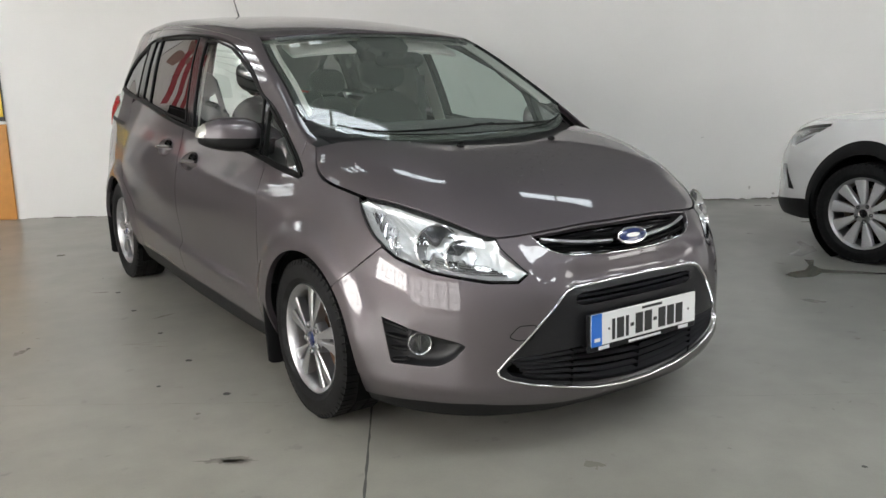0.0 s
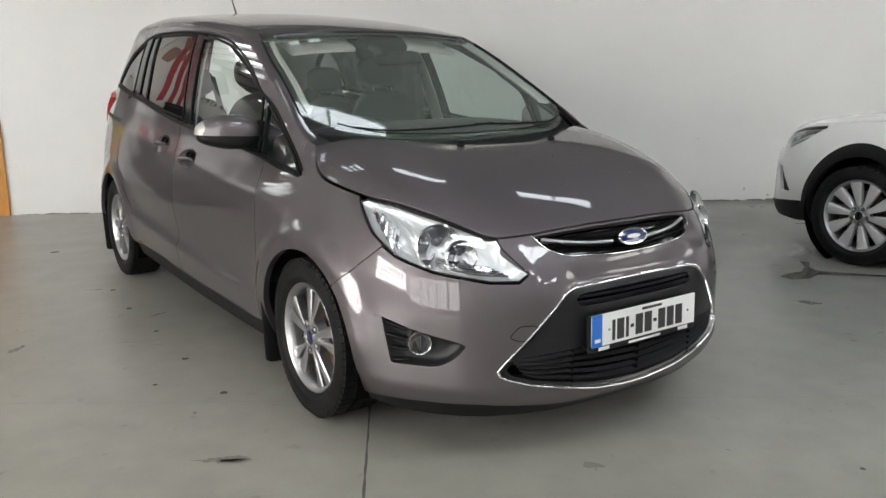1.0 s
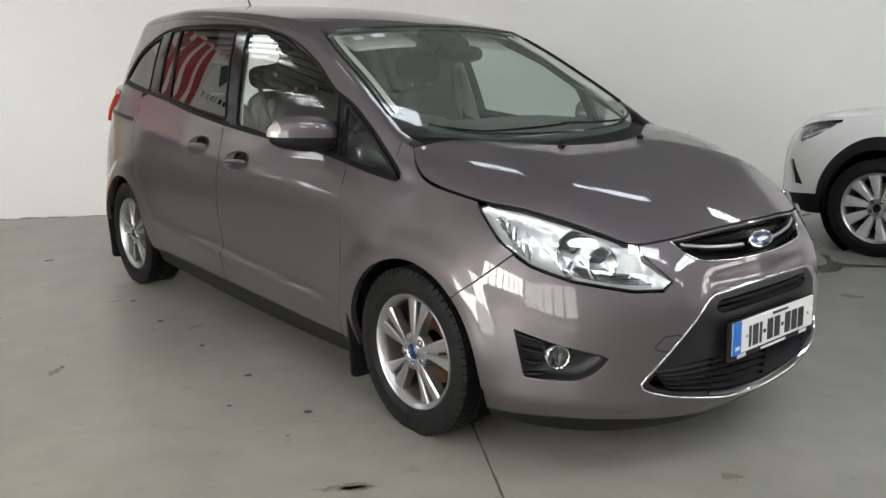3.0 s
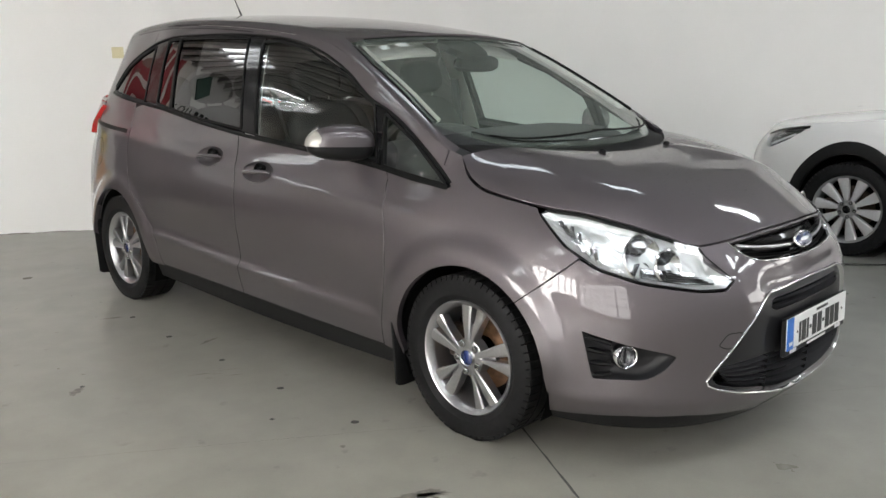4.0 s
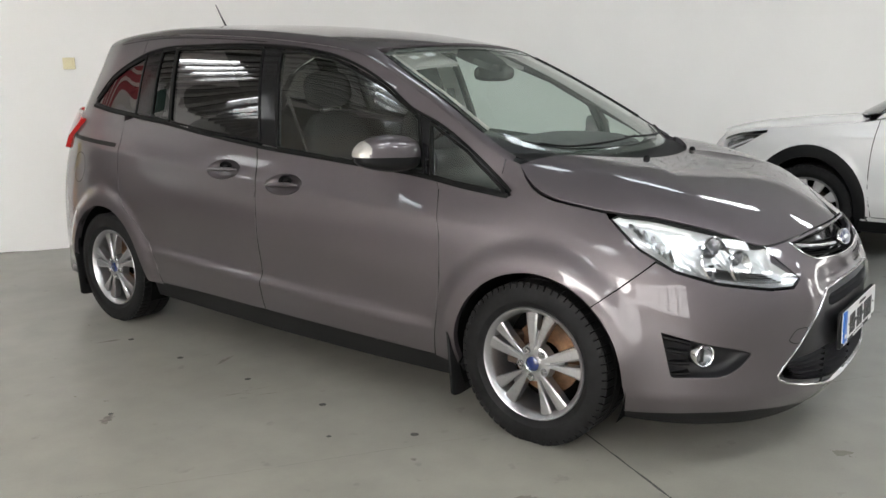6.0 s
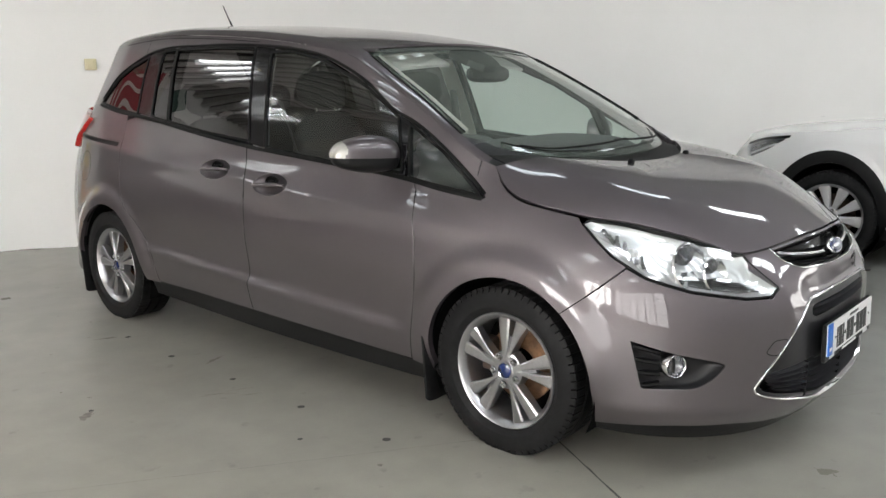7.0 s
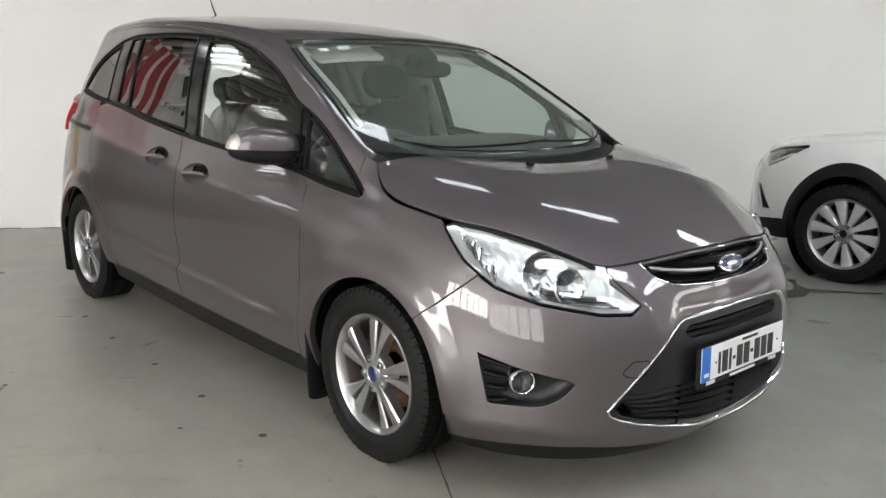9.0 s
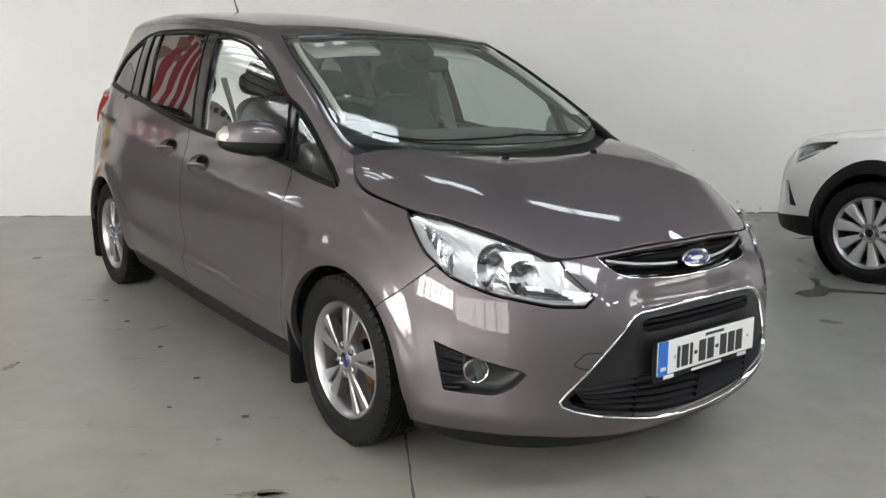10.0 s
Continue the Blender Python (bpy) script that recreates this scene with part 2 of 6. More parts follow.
# how far the skin stands inside that outline at each height, station by station
STATIONS = [
    (0.0, [(0.1, 0.14), (0.16, 0.075), (0.2, 0.035), (0.24, 0.01), (0.3, 0.0), (0.45, 0.0), (0.6, 0.0), (0.66, 0.02), (0.72, 0.05), (0.77, 0.08), (0.81, 0.12), (0.95, 0.3)]),
    (s_at_x(0.46), [(0.1, 0.12), (0.16, 0.065), (0.21, 0.025), (0.26, 0.003), (0.33, 0.0), (0.5, 0.0), (0.6, 0.013), (0.66, 0.035), (0.72, 0.067), (0.79, 0.125), (0.95, 0.32)]),
    (s_at_x(0.69), [(0.1, 0.1), (0.16, 0.05), (0.21, 0.018), (0.27, 0.0), (0.4, 0.0), (0.55, 0.005), (0.66, 0.03), (0.73, 0.06), (0.8, 0.11), (0.95, 0.29)]),
    (s_at_y(-0.4), [(0.1, 0.09), (0.18, 0.04), (0.24, 0.01), (0.3, 0.0), (0.55, 0.002), (0.66, 0.018), (0.74, 0.045), (0.82, 0.09), (0.95, 0.22)]),
    (s_at_y(0.0), [(0.1, 0.1), (0.2, 0.05), (0.3, 0.012), (0.45, 0.0), (0.6, 0.005), (0.7, 0.02), (0.8, 0.05), (0.87, 0.08), (0.94, 0.118), (1.05, 0.22), (1.2, 0.3)]),
    (s_at_y(0.17), [(0.1, 0.1), (0.2, 0.06), (0.3, 0.025), (0.45, 0.008), (0.6, 0.006), (0.75, 0.022), (0.85, 0.056), (0.924, 0.095), (1.045, 0.15), (1.2, 0.23), (1.45, 0.36)]),
    (s_at_y(0.6), [(0.1, 0.1), (0.2, 0.065), (0.27, 0.035), (0.36, 0.014), (0.5, 0.006), (0.65, 0.004), (0.78, 0.016), (0.87, 0.047), (0.94, 0.082), (1.2, 0.17), (1.45, 0.29), (1.6, 0.38)]),
    (s_at_y(1.3), [(0.1, 0.1), (0.2, 0.065), (0.27, 0.035), (0.36, 0.012), (0.5, 0.004), (0.65, 0.0), (0.78, 0.012), (0.87, 0.045), (0.95, 0.075), (1.2, 0.14), (1.45, 0.23), (1.55, 0.285), (1.65, 0.36)]),
    (s_at_y(2.0), [(0.1, 0.1), (0.2, 0.065), (0.27, 0.035), (0.36, 0.012), (0.5, 0.004), (0.65, 0.0), (0.8, 0.01), (0.9, 0.042), (0.98, 0.072), (1.2, 0.13), (1.45, 0.215), (1.55, 0.265), (1.65, 0.34)]),
    (s_at_y(2.7), [(0.1, 0.1), (0.2, 0.06), (0.3, 0.02), (0.4, 0.004), (0.6, 0.0), (0.8, 0.015), (0.93, 0.05), (1.02, 0.085), (1.2, 0.14), (1.45, 0.23), (1.55, 0.28), (1.65, 0.355)]),
    (s_at_y(3.2), [(0.1, 0.08), (0.2, 0.03), (0.3, 0.0), (0.5, 0.0), (0.7, 0.02), (0.9, 0.055), (1.05, 0.095), (1.2, 0.15), (1.45, 0.275), (1.55, 0.33), (1.65, 0.42)]),
    (s_at_y(3.45), [(0.1, 0.08), (0.2, 0.03), (0.3, 0.035), (0.55, 0.035), (0.7, 0.045), (0.9, 0.08), (1.05, 0.13), (1.2, 0.22), (1.45, 0.43), (1.65, 0.6)]),
    (chord[-1] - 0.45, [(0.1, 0.08), (0.2, 0.03), (0.3, 0.02), (0.55, 0.02), (0.7, 0.045), (0.9, 0.085), (1.05, 0.14), (1.2, 0.23), (1.45, 0.43), (1.65, 0.58)]),
    (chord[-1], [(0.1, 0.08), (0.2, 0.03), (0.3, 0.0), (0.55, 0.0), (0.7, 0.05), (0.9, 0.08), (1.05, 0.12), (1.2, 0.19), (1.45, 0.32), (1.65, 0.44)]),
]
Z_ALL = np.arange(0.1, 1.72, STEP)
columns = np.array([hermite(p)(Z_ALL) for _, p in STATIONS])
INSET = np.array([hermite(list(zip([s for s, _ in STATIONS], columns[:, j])))(S_ALL) for j in range(len(Z_ALL))]).T
INSET = softened(softened(INSET, 7, 0, "even"), 1.6, 1)
SS, ZZ = np.meshgrid(S_ALL, Z_ALL, indexing="ij")
YY = np.interp(SS, S_ALL, PY)
ONSIDE = (SS > s_at_y(-0.62)) & (SS < s_at_y(3.42))


def step(a):
    a = np.clip(a, 0, 1)
    return a * a * (3 - 2 * a)


AXLES = (0.0, 2.788)
HUB = 0.307
for axle in AXLES:   # swollen wheel arches
    r = np.hypot(YY - axle, ZZ - HUB - 0.01)
    up = step((ZZ - 0.18) / 0.25)
    INSET -= ONSIDE * up * 0.020 * (1 - step((r - 0.385) / 0.085)) * step((r - 0.2) / 0.1)
INSET -= 0.008 * step((SS - 0.35) / 0.25) * (1 - step((SS - 1.02) / 0.1)) * np.exp(-np.abs(ZZ - 0.275) / 0.03)
# the nose between the grilles leans back downwards, and a ridge falls from each lamp's inner end to the grille's corner
INSET += 0.02 * (1 - step((SS - 0.27) / 0.1)) * step((0.71 - ZZ) / 0.085) * step((ZZ - 0.596) / 0.02)
INSET -= 0.009 * np.exp(-np.abs(SS - 0.43 - 0.25 * (ZZ - 0.62)) / 0.035) * step((ZZ - 0.5) / 0.1) * (1 - step((ZZ - 0.68) / 0.06))
# the crease low on the doors and the one through the door handles
fade = step((YY - 0.36) / 0.3) * (1 - step((YY - 2.2) / 0.25)) * ONSIDE
low = 0.375 + 0.045 * (YY - 0.4)
INSET += fade * (0.019 * step((ZZ - low) / 0.024) * (1 - step((ZZ - low) / 0.25)) - 0.008 * np.exp(-np.abs(ZZ - low) / 0.03))
fade = step((YY + 0.1) / 0.6) * ONSIDE * (1 - step((YY - 3.2) / 0.3))
high = 0.79 + 0.068 * YY
INSET -= fade * 0.011 * np.exp(-np.abs(ZZ - high) / 0.045)
INSET = softened(softened(INSET, 0.8, 0, "even"), 0.7, 1)


def bilinear(grid, a, b):
    a = np.clip(a, 0, grid.shape[0] - 1.001)
    b = np.clip(b, 0, grid.shape[1] - 1.001)
    i, j = a.astype(int), b.astype(int)
    u, v = a - i, b - j
    return grid[i, j] * (1 - u) * (1 - v) + grid[i + 1, j] * u * (1 - v) + grid[i, j + 1] * (1 - u) * v + grid[i + 1, j + 1] * u * v


GX, GY = PX[:, None] - NX[:, None] * INSET, PY[:, None] - NY[:, None] * INSET
GX[0] = 0
ax, ay = np.gradient(GX, STEP, axis=0), np.gradient(GY, STEP, axis=0)
bx, by = np.gradient(GX, STEP, axis=1), np.gradient(GY, STEP, axis=1)
nrm = np.stack([ay, -ax, -(ay * bx - ax * by)], -1)
nrm /= np.linalg.norm(nrm, axis=-1)[..., None]
nrm[0, :, 0] = 0
GN = [nrm[..., c] for c in range(3)]


def flank(p):
    """The skin round the car: (way along the outline, height) -> place and normal. The way is above 0 on the car's right."""
    p = np.asarray(p, float)
    side = np.where(p[:, 0] < 0, 1.0, -1.0)
    a, b = np.abs(p[:, 0]) / STEP, (p[:, 1] - Z_ALL[0]) / STEP
    place = np.stack([side * bilinear(GX, a, b), bilinear(GY, a, b), p[:, 1]], -1)
    n = np.stack([side * bilinear(GN[0], a, b), bilinear(GN[1], a, b), bilinear(GN[2], a, b)], -1)
    return place, n / np.linalg.norm(n, axis=1)[:, None]


# the top: bonnet, windscreen and roof, as a height over the ground
BONNET = hermite([(-0.95, 0.65), (-0.86, 0.746), (-0.79, 0.803), (-0.7, 0.86), (-0.55, 0.925), (-0.35, 0.976), (-0.15, 1.017), (0.05, 1.048), (0.4, 1.09)])
SCREEN = hermite([(-0.3, 0.865), (0.0, 1.045), (0.3, 1.213), (0.6, 1.365), (0.9, 1.5), (1.3, 1.66)])
ROOF = hermite([(0.6, 1.42), (0.92, 1.512), (1.2, 1.564), (1.5, 1.6), (2.0, 1.637), (2.5, 1.652), (2.9, 1.63), (3.3, 1.575), (3.6, 1.5)])


def flat(value):
    return lambda y: value


def over_height(height):
    def place(p):
        p = np.asarray(p, float)
        x, y = p[:, 0], p[:, 1]
        e = 0.004
        n = np.stack([-(height(x + e, y) - height(x - e, y)) / (2 * e), -(height(x, y + e) - height(x, y - e)) / (2 * e), np.ones_like(x)], -1)
        return np.stack([x, y, height(x, y)], -1), n / np.linalg.norm(n, axis=1)[:, None]
    place.height = height
    return place


def over(f, sweep, crown, shoulder=flat(0.0)):
    def height(x, y):
        return f(y - sweep * x * x) - crown(y) * x * x - shoulder(y) * x ** 6

    return over_height(height)


bonnet_crown = hermite([(-1.0, 0.2), (-0.72, 0.17), (-0.45, 0.0), (0.5, 0.0)])
bonnet = over(BONNET, 0.13, bonnet_crown)
# the cut between bonnet and wing, and the bonnet drawn down to meet it
CUT = hermite([(0.0, 0.8), (0.2, 0.796), (0.3, 0.79), (0.4, 0.783), (0.5, 0.776), (0.56, 0.774), (0.62, 0.782), (0.68, 0.8), (0.79, 0.828), (0.916, 0.851), (1.02, 0.867), (1.2, 0.88),
               (1.3, 0.894), (1.38, 0.906), (1.44, 0.917), (1.495, 0.937), (1.53, 0.957), (1.56, 0.983), (1.6, 1.035), (1.66, 1.07), (1.74, 1.1)])
cut_s = np.arange(0.58, 1.75, 0.01)
cut_p = flank(np.stack([cut_s, CUT(cut_s)], -1))[0]
cut_x, cut_y, cut_z = np.abs(cut_p[:, 0]), cut_p[:, 1], cut_p[:, 2]
cut_gap = softened((cut_z - bonnet.height(cut_x, cut_y))[:, None], 4, 0)[:, 0]
plain_height = bonnet.height


def side_height(x, y):
    edge = np.interp(y, cut_y, cut_x)
    power = np.interp(y, [-0.72, -0.45], [4.0, 8.0])
    ridge = np.abs(x) - 0.235 - 0.82 * (-0.12 - y)   # a crease from each washer nozzle forwards and outwards
    fold = 0.0035 * np.exp(-np.sqrt(ridge ** 2 + 0.0001) / 0.05) * step((-0.06 - y) / 0.2) * step((y + 0.62) / 0.2)
    return plain_height(x, y) + fold + np.interp(y, cut_y, cut_gap) * np.minimum(np.abs(x) / edge, 1.02) ** power


lip_s = np.arange(0, 0.8, 0.01)
lip_p = flank(np.stack([lip_s, CUT(lip_s)], -1))[0]
lip_x, lip_y = np.abs(lip_p[:, 0]), lip_p[:, 1]
lip_gap = softened((lip_p[:, 2] - side_height(lip_x, lip_y))[:, None], 4, 0, "even")[:, 0]


def drawn_height(x, y):
    ahead = y - np.interp(np.abs(x), lip_x, lip_y)
    return side_height(x, y) + np.interp(np.abs(x), lip_x, lip_gap) * np.exp(-0.5 * (np.maximum(ahead, 0) / 0.09) ** 2)


bonnet = over_height(drawn_height)
screen = over(SCREEN, 0.30, flat(0.015))
roof = over(ROOF, 0.10, flat(0.105))

# ---------------------------------------------------------------- building tools
def link(name, verts, faces, mat, parent=None, label="", normals=None, smooth=True):
    me = bpy.data.meshes.new(name)
    me.from_pydata([tuple(map(float, v)) for v in verts], [], [tuple(map(int, f)) for f in faces])
    me.materials.append(mat)
    me.update()
    if smooth:
        me.polygons.foreach_set("use_smooth", [True] * len(me.polygons))
    if normals is not None:
        me.normals_split_custom_set_from_vertices([tuple(map(float, n)) for n in normals])
    ob = new(name, me)
    if parent:
        ob.parent = parent
    if label:
        ob["label"] = label
    return ob


def part(name, bm, mat, parent=None, label="", smooth=None):
    """Link a bmesh as one mesh object; edges sharper than `smooth` degrees stay sharp."""
    me = bpy.data.meshes.new(name)
    bm.normal_update()
    if smooth is not None:
        for f in bm.faces:
            f.smooth = True
        for e in bm.edges:
            if len(e.link_faces) == 2 and e.calc_face_angle(0) > radians(smooth):
                e.smooth = False
    bm.to_mesh(me)
    bm.free()
    me.materials.append(mat)
    ob = new(name, me)
    if parent:
        ob.parent = parent
    if label:
        ob["label"] = label
    return ob


def empty(name, parent=None, m=None):
    ob = new(name)
    ob.empty_display_size = 0.1
    if parent:
        ob.parent = parent
    if m is not None:
        ob.matrix_basis = m
    return ob


def box(sx, sy, sz, m=None, bevel=0.0, segments=2):
    bm = bmesh.new()
    bmesh.ops.create_cube(bm, size=1, matrix=Matrix.Diagonal((sx, sy, sz, 1)))
    if bevel:
        bmesh.ops.bevel(bm, geom=bm.edges[:], offset=bevel, segments=segments, profile=0.5, affect="EDGES")
    if m is not None:
        bm.transform(m)
    return bm


def lathe(profile, n=48, axis="X", closed=False):
    """A bmesh turned round an axis from (along, radius) pairs."""
    bm = bmesh.new()
    rings = []
    for k in range(n):
        a = 2 * math.pi * k / n
        c, s = math.cos(a), math.sin(a)
        rings.append([bm.verts.new((h, r * c, r * s) if axis == "X" else (r * c, r * s, h)) for h, r in profile])
    m = len(profile)
    for k in range(n):
        a, b = rings[k], rings[(k + 1) % n]
        for j in range(m if closed else m - 1):
            bm.faces.new((a[j], a[(j + 1) % m], b[(j + 1) % m], b[j]))
    bmesh.ops.remove_doubles(bm, verts=bm.verts[:], dist=1e-5)
    bmesh.ops.recalc_face_normals(bm, faces=bm.faces[:])
    return bm


def tube(points, radius, n=8, closed=False, flat=1.0):
    """A bmesh pipe along points."""
    bm = bmesh.new()
    pts = [Vector(p) for p in points]
    rings, up = [], Vector((0, 0, 1))
    for i, p in enumerate(pts):
        a = pts[i - 1] if i or closed else p
        b = pts[(i + 1) % len(pts)] if i < len(pts) - 1 or closed else p
        t = (b - a).normalized()
        u = t.cross(up)
        u = u.normalized() if u.length > 1e-4 else t.orthogonal().normalized()
        w = u.cross(t)
        r = float(radius[i]) if isinstance(radius, (list, tuple)) else radius
        rings.append([bm.verts.new(p + r * (math.cos(2 * math.pi * k / n) * u + flat * math.sin(2 * math.pi * k / n) * w)) for k in range(n)])
    for i in range(len(rings) if closed else len(rings) - 1):
        a, b = rings[i], rings[(i + 1) % len(rings)]
        for k in range(n):
            bm.faces.new((a[k], a[(k + 1) % n], b[(k + 1) % n], b[k]))
    if not closed:
        bm.faces.new(rings[0][::-1])
        bm.faces.new(rings[-1])
    bmesh.ops.recalc_face_normals(bm, faces=bm.faces[:])
    return bm


def prism(outline_2d, depth, m=None, bevel=0.0):
    """A bmesh slab: a flat outline in x, y raised by depth."""
    bm = bmesh.new()
    base = [bm.verts.new((x, y, 0)) for x, y in outline_2d]
    f = bm.faces.new(base)
    top = bmesh.ops.extrude_face_region(bm, geom=[f])
    bmesh.ops.translate(bm, vec=(0, 0, depth), verts=[v for v in top["geom"] if isinstance(v, bmesh.types.BMVert)])
    bmesh.ops.recalc_face_normals(bm, faces=bm.faces[:])
    if bevel:
        bmesh.ops.bevel(bm, geom=bm.edges[:], offset=bevel, segments=2, profile=0.5, affect="EDGES")
    if m is not None:
        bm.transform(m)
    return bm


def rounded(points, radius=0.02):
    """A closed outline with its corners rounded."""
    points = [p for i, p in enumerate(points) if math.dist(p[:2], points[i - 1][:2]) > 1e-4]
    pts = [np.array(p[:2], float) for p in points]
    out = []
    for i, p in enumerate(pts):
        r = points[i][2] if len(points[i]) > 2 else radius
        a, b = pts[i - 1] - p, pts[(i + 1) % len(pts)] - p
        la, lb = np.linalg.norm(a), np.linalg.norm(b)
        straight = np.dot(a, b) / (la * lb) < -0.985
        if r <= 0 or straight:
            out.append(p)
            continue
        d = min(r, 0.45 * la, 0.45 * lb)
        p0, p2 = p + a / la * d, p + b / lb * d
        for u in np.linspace(0, 1, 6):
            out.append((1 - u) ** 2 * p0 + 2 * u * (1 - u) * p + u * u * p2)
    return np.array(out)


def dense(loop, gap=0.012):
    out = []
    for i in range(len(loop)):
        a, b = loop[i], loop[(i + 1) % len(loop)]
        n = max(1, int(math.ceil(np.linalg.norm(b - a) / gap)))
        out += [a + (b - a) * k / n for k in range(n)]
    keep = [out[0]]
    for p in out[1:]:
        if np.linalg.norm(p - keep[-1]) > 0.0015:
            keep.append(p)
    if np.linalg.norm(keep[0] - keep[-1]) < 0.0015:
        keep.pop()
    return np.array(keep)


def inside(p, loops):
    hit = np.zeros(len(p), bool)
    for loop in loops:
        a, b = loop, np.roll(loop, -1, axis=0)
        for (x0, y0), (x1, y1) in zip(a, b):
            if y0 == y1:
                continue
            across = (p[:, 1] >= min(y0, y1)) & (p[:, 1] < max(y0, y1))
            hit ^= across & (p[:, 0] < (x1 - x0) * (p[:, 1] - y0) / (y1 - y0) + x0)
    return hit


def near(p, loops, gap):
    close = np.zeros(len(p), bool)
    for loop in loops:
        for q in loop:
            close |= ((p - q) ** 2).sum(1) < gap * gap
    return close


def panel(name, surface, outer, mat, parent=None, label="", holes=(), side=1, offset=0.0, thick=0.012, spacing=0.022, chamfer=0.0015, closed=False):
    """A sheet cut from a surface along an outline, with turned-in edges. side -1 mirrors it to the car's left."""
    loops = [dense(np.asarray(l, float)) for l in (outer, *holes)]
    allp = np.concatenate(loops)
    lo, hi = allp.min(0), allp.max(0)
    gx, gy = np.meshgrid(np.arange(lo[0] + spacing / 2, hi[0], spacing), np.arange(lo[1] + spacing / 2, hi[1], spacing * 0.87), indexing="ij")
    gx = gx + (np.arange(gx.shape[1]) % 2)[None, :] * spacing / 2
    grid = np.stack([gx.ravel(), gy.ravel()], -1)
    grid = grid[inside(grid, loops)]
    grid = grid[~near(grid, loops, 0.5 * spacing)] if len(grid) else grid
    pts = np.concatenate([allp, grid])
    edges, start = [], 0
    for l in loops:
        edges += [(start + k, start + (k + 1) % len(l)) for k in range(len(l))]
        start += len(l)
    vs, _, faces, *_ = delaunay_2d_cdt([Vector(p) for p in pts], edges, [], 0, 1e-6)
    flat = np.array([tuple(v) for v in vs])
    tri = np.array([f for f in faces if len(f) == 3])
    tri = tri[inside(flat[tri].mean(1), loops)]
    at = flat * [side, 1] if side < 0 else flat
    place, n = surface(at)
    place = place + offset * n
    # wind the faces with the normals
    q = place[tri]
    turn = (np.cross(q[:, 1] - q[:, 0], q[:, 2] - q[:, 0]) * n[tri[:, 0]]).sum(1) < 0
    tri[turn] = tri[turn][:, ::-1]
    verts, normals, out = [*place], [*n], [tuple(f) for f in tri]
    # turned-in edge: from each boundary edge a chamfer and a flange
    count = {}
    for f in out:
        for a, b in zip(f, f[1:] + f[:1]):
            count[(a, b)] = 1
    rim = [(a, b) for a, b in count if (b, a) not in count]
    ring = {}
    outward = {}
    for a, b in rim:
        o = np.cross(place[b] - place[a], n[a])
        o /= np.linalg.norm(o) + 1e-9
        for v in (a, b):
            outward[v] = outward.get(v, 0) + o
    for v, o in outward.items():
        o = o / (np.linalg.norm(o) + 1e-9)
        edge = place[v] + chamfer * (o - n[v])
        ring[v] = len(verts)
        mid = (o + n[v]) / np.linalg.norm(o + n[v])
        verts += [edge, edge, edge - thick * n[v]]
        normals += [mid, o, o]
    for a, b in rim:
        i, j = ring[a], ring[b]
        out += [(b, a, i, j), (j + 1, i + 1, i + 2, j + 2)]
    if closed:
        back = len(verts)
        verts += [*(place - (thick + chamfer) * n)]
        normals += [*(-n)]
        out += [tuple(back + k for k in f[::-1]) for f in tri]
    return link(name, verts, out, mat, parent, label, normals)


def ribbon(name, surface, line, width, mat, parent=None, label="", side=1, proud=0.003, closed=False, thick=0.006):
    """A strip of trim laid along a line on a surface."""
    line = np.asarray(line, float)
    t = np.roll(line, -1, 0) - np.roll(line, 1, 0) if closed else np.gradient(line, axis=0)
    t /= np.linalg.norm(t, axis=1)[:, None]
    w = np.stack([-t[:, 1], t[:, 0]], -1)
    rows = []
    for a, h in ((-0.5, -thick), (-0.5, 0.3 * proud), (-0.3, 0.9 * proud), (0, proud), (0.3, 0.9 * proud), (0.5, 0.3 * proud), (0.5, -thick)):
        p = line + w * width * a
        place, n = surface(p * [side, 1])
        rows.append(place + h * n)
    m = len(line)
    verts = np.concatenate(rows)
    faces = []
    for j in range(len(rows) - 1):
        for k in range(m if closed else m - 1):
            q = (j * m + k, j * m + (k + 1) % m, (j + 1) * m + (k + 1) % m, (j + 1) * m + k)
            faces.append(q if side > 0 else q[::-1])
    bm = bmesh.new()
    vs = [bm.verts.new(v) for v in verts]
    for f in faces:
        bm.faces.new([vs[k] for k in f])
    bmesh.ops.recalc_face_normals(bm, faces=bm.faces[:])
    return part(name, bm, mat, parent, label, smooth=50)


def way(*points, gap=0.015):
    """A smooth open line through points."""
    pts = np.array(points, float)
    c = np.concatenate(([0], np.cumsum(np.linalg.norm(np.diff(pts, axis=0), axis=1))))
    u = np.linspace(0, c[-1], max(3, int(c[-1] / gap)))
    return np.stack([hermite(list(zip(c, pts[:, 0])))(u), hermite(list(zip(c, pts[:, 1])))(u)], -1)

# ---------------------------------------------------------------- the hall
EAVES, PITCH = 1.6, 0.376   # from here the roof falls towards the back wall


def fallen(bm):
    for v in bm.verts:
        v.co.z -= PITCH * max(0.0, v.co.y - EAVES)


def hall_box(name, u0, u1, v0, v1, z0, z1, mat, bevel=0.0, parent=None, under_roof=False):
    bm = box(u1 - u0, v1 - v0, z1 - z0, Matrix.Translation(((u0 + u1) / 2, (v0 + v1) / 2, (z0 + z1) / 2)), bevel)
    if under_roof:
        fallen(bm)
    bm.transform(HALL)
    return part(name, bm, mat, parent)


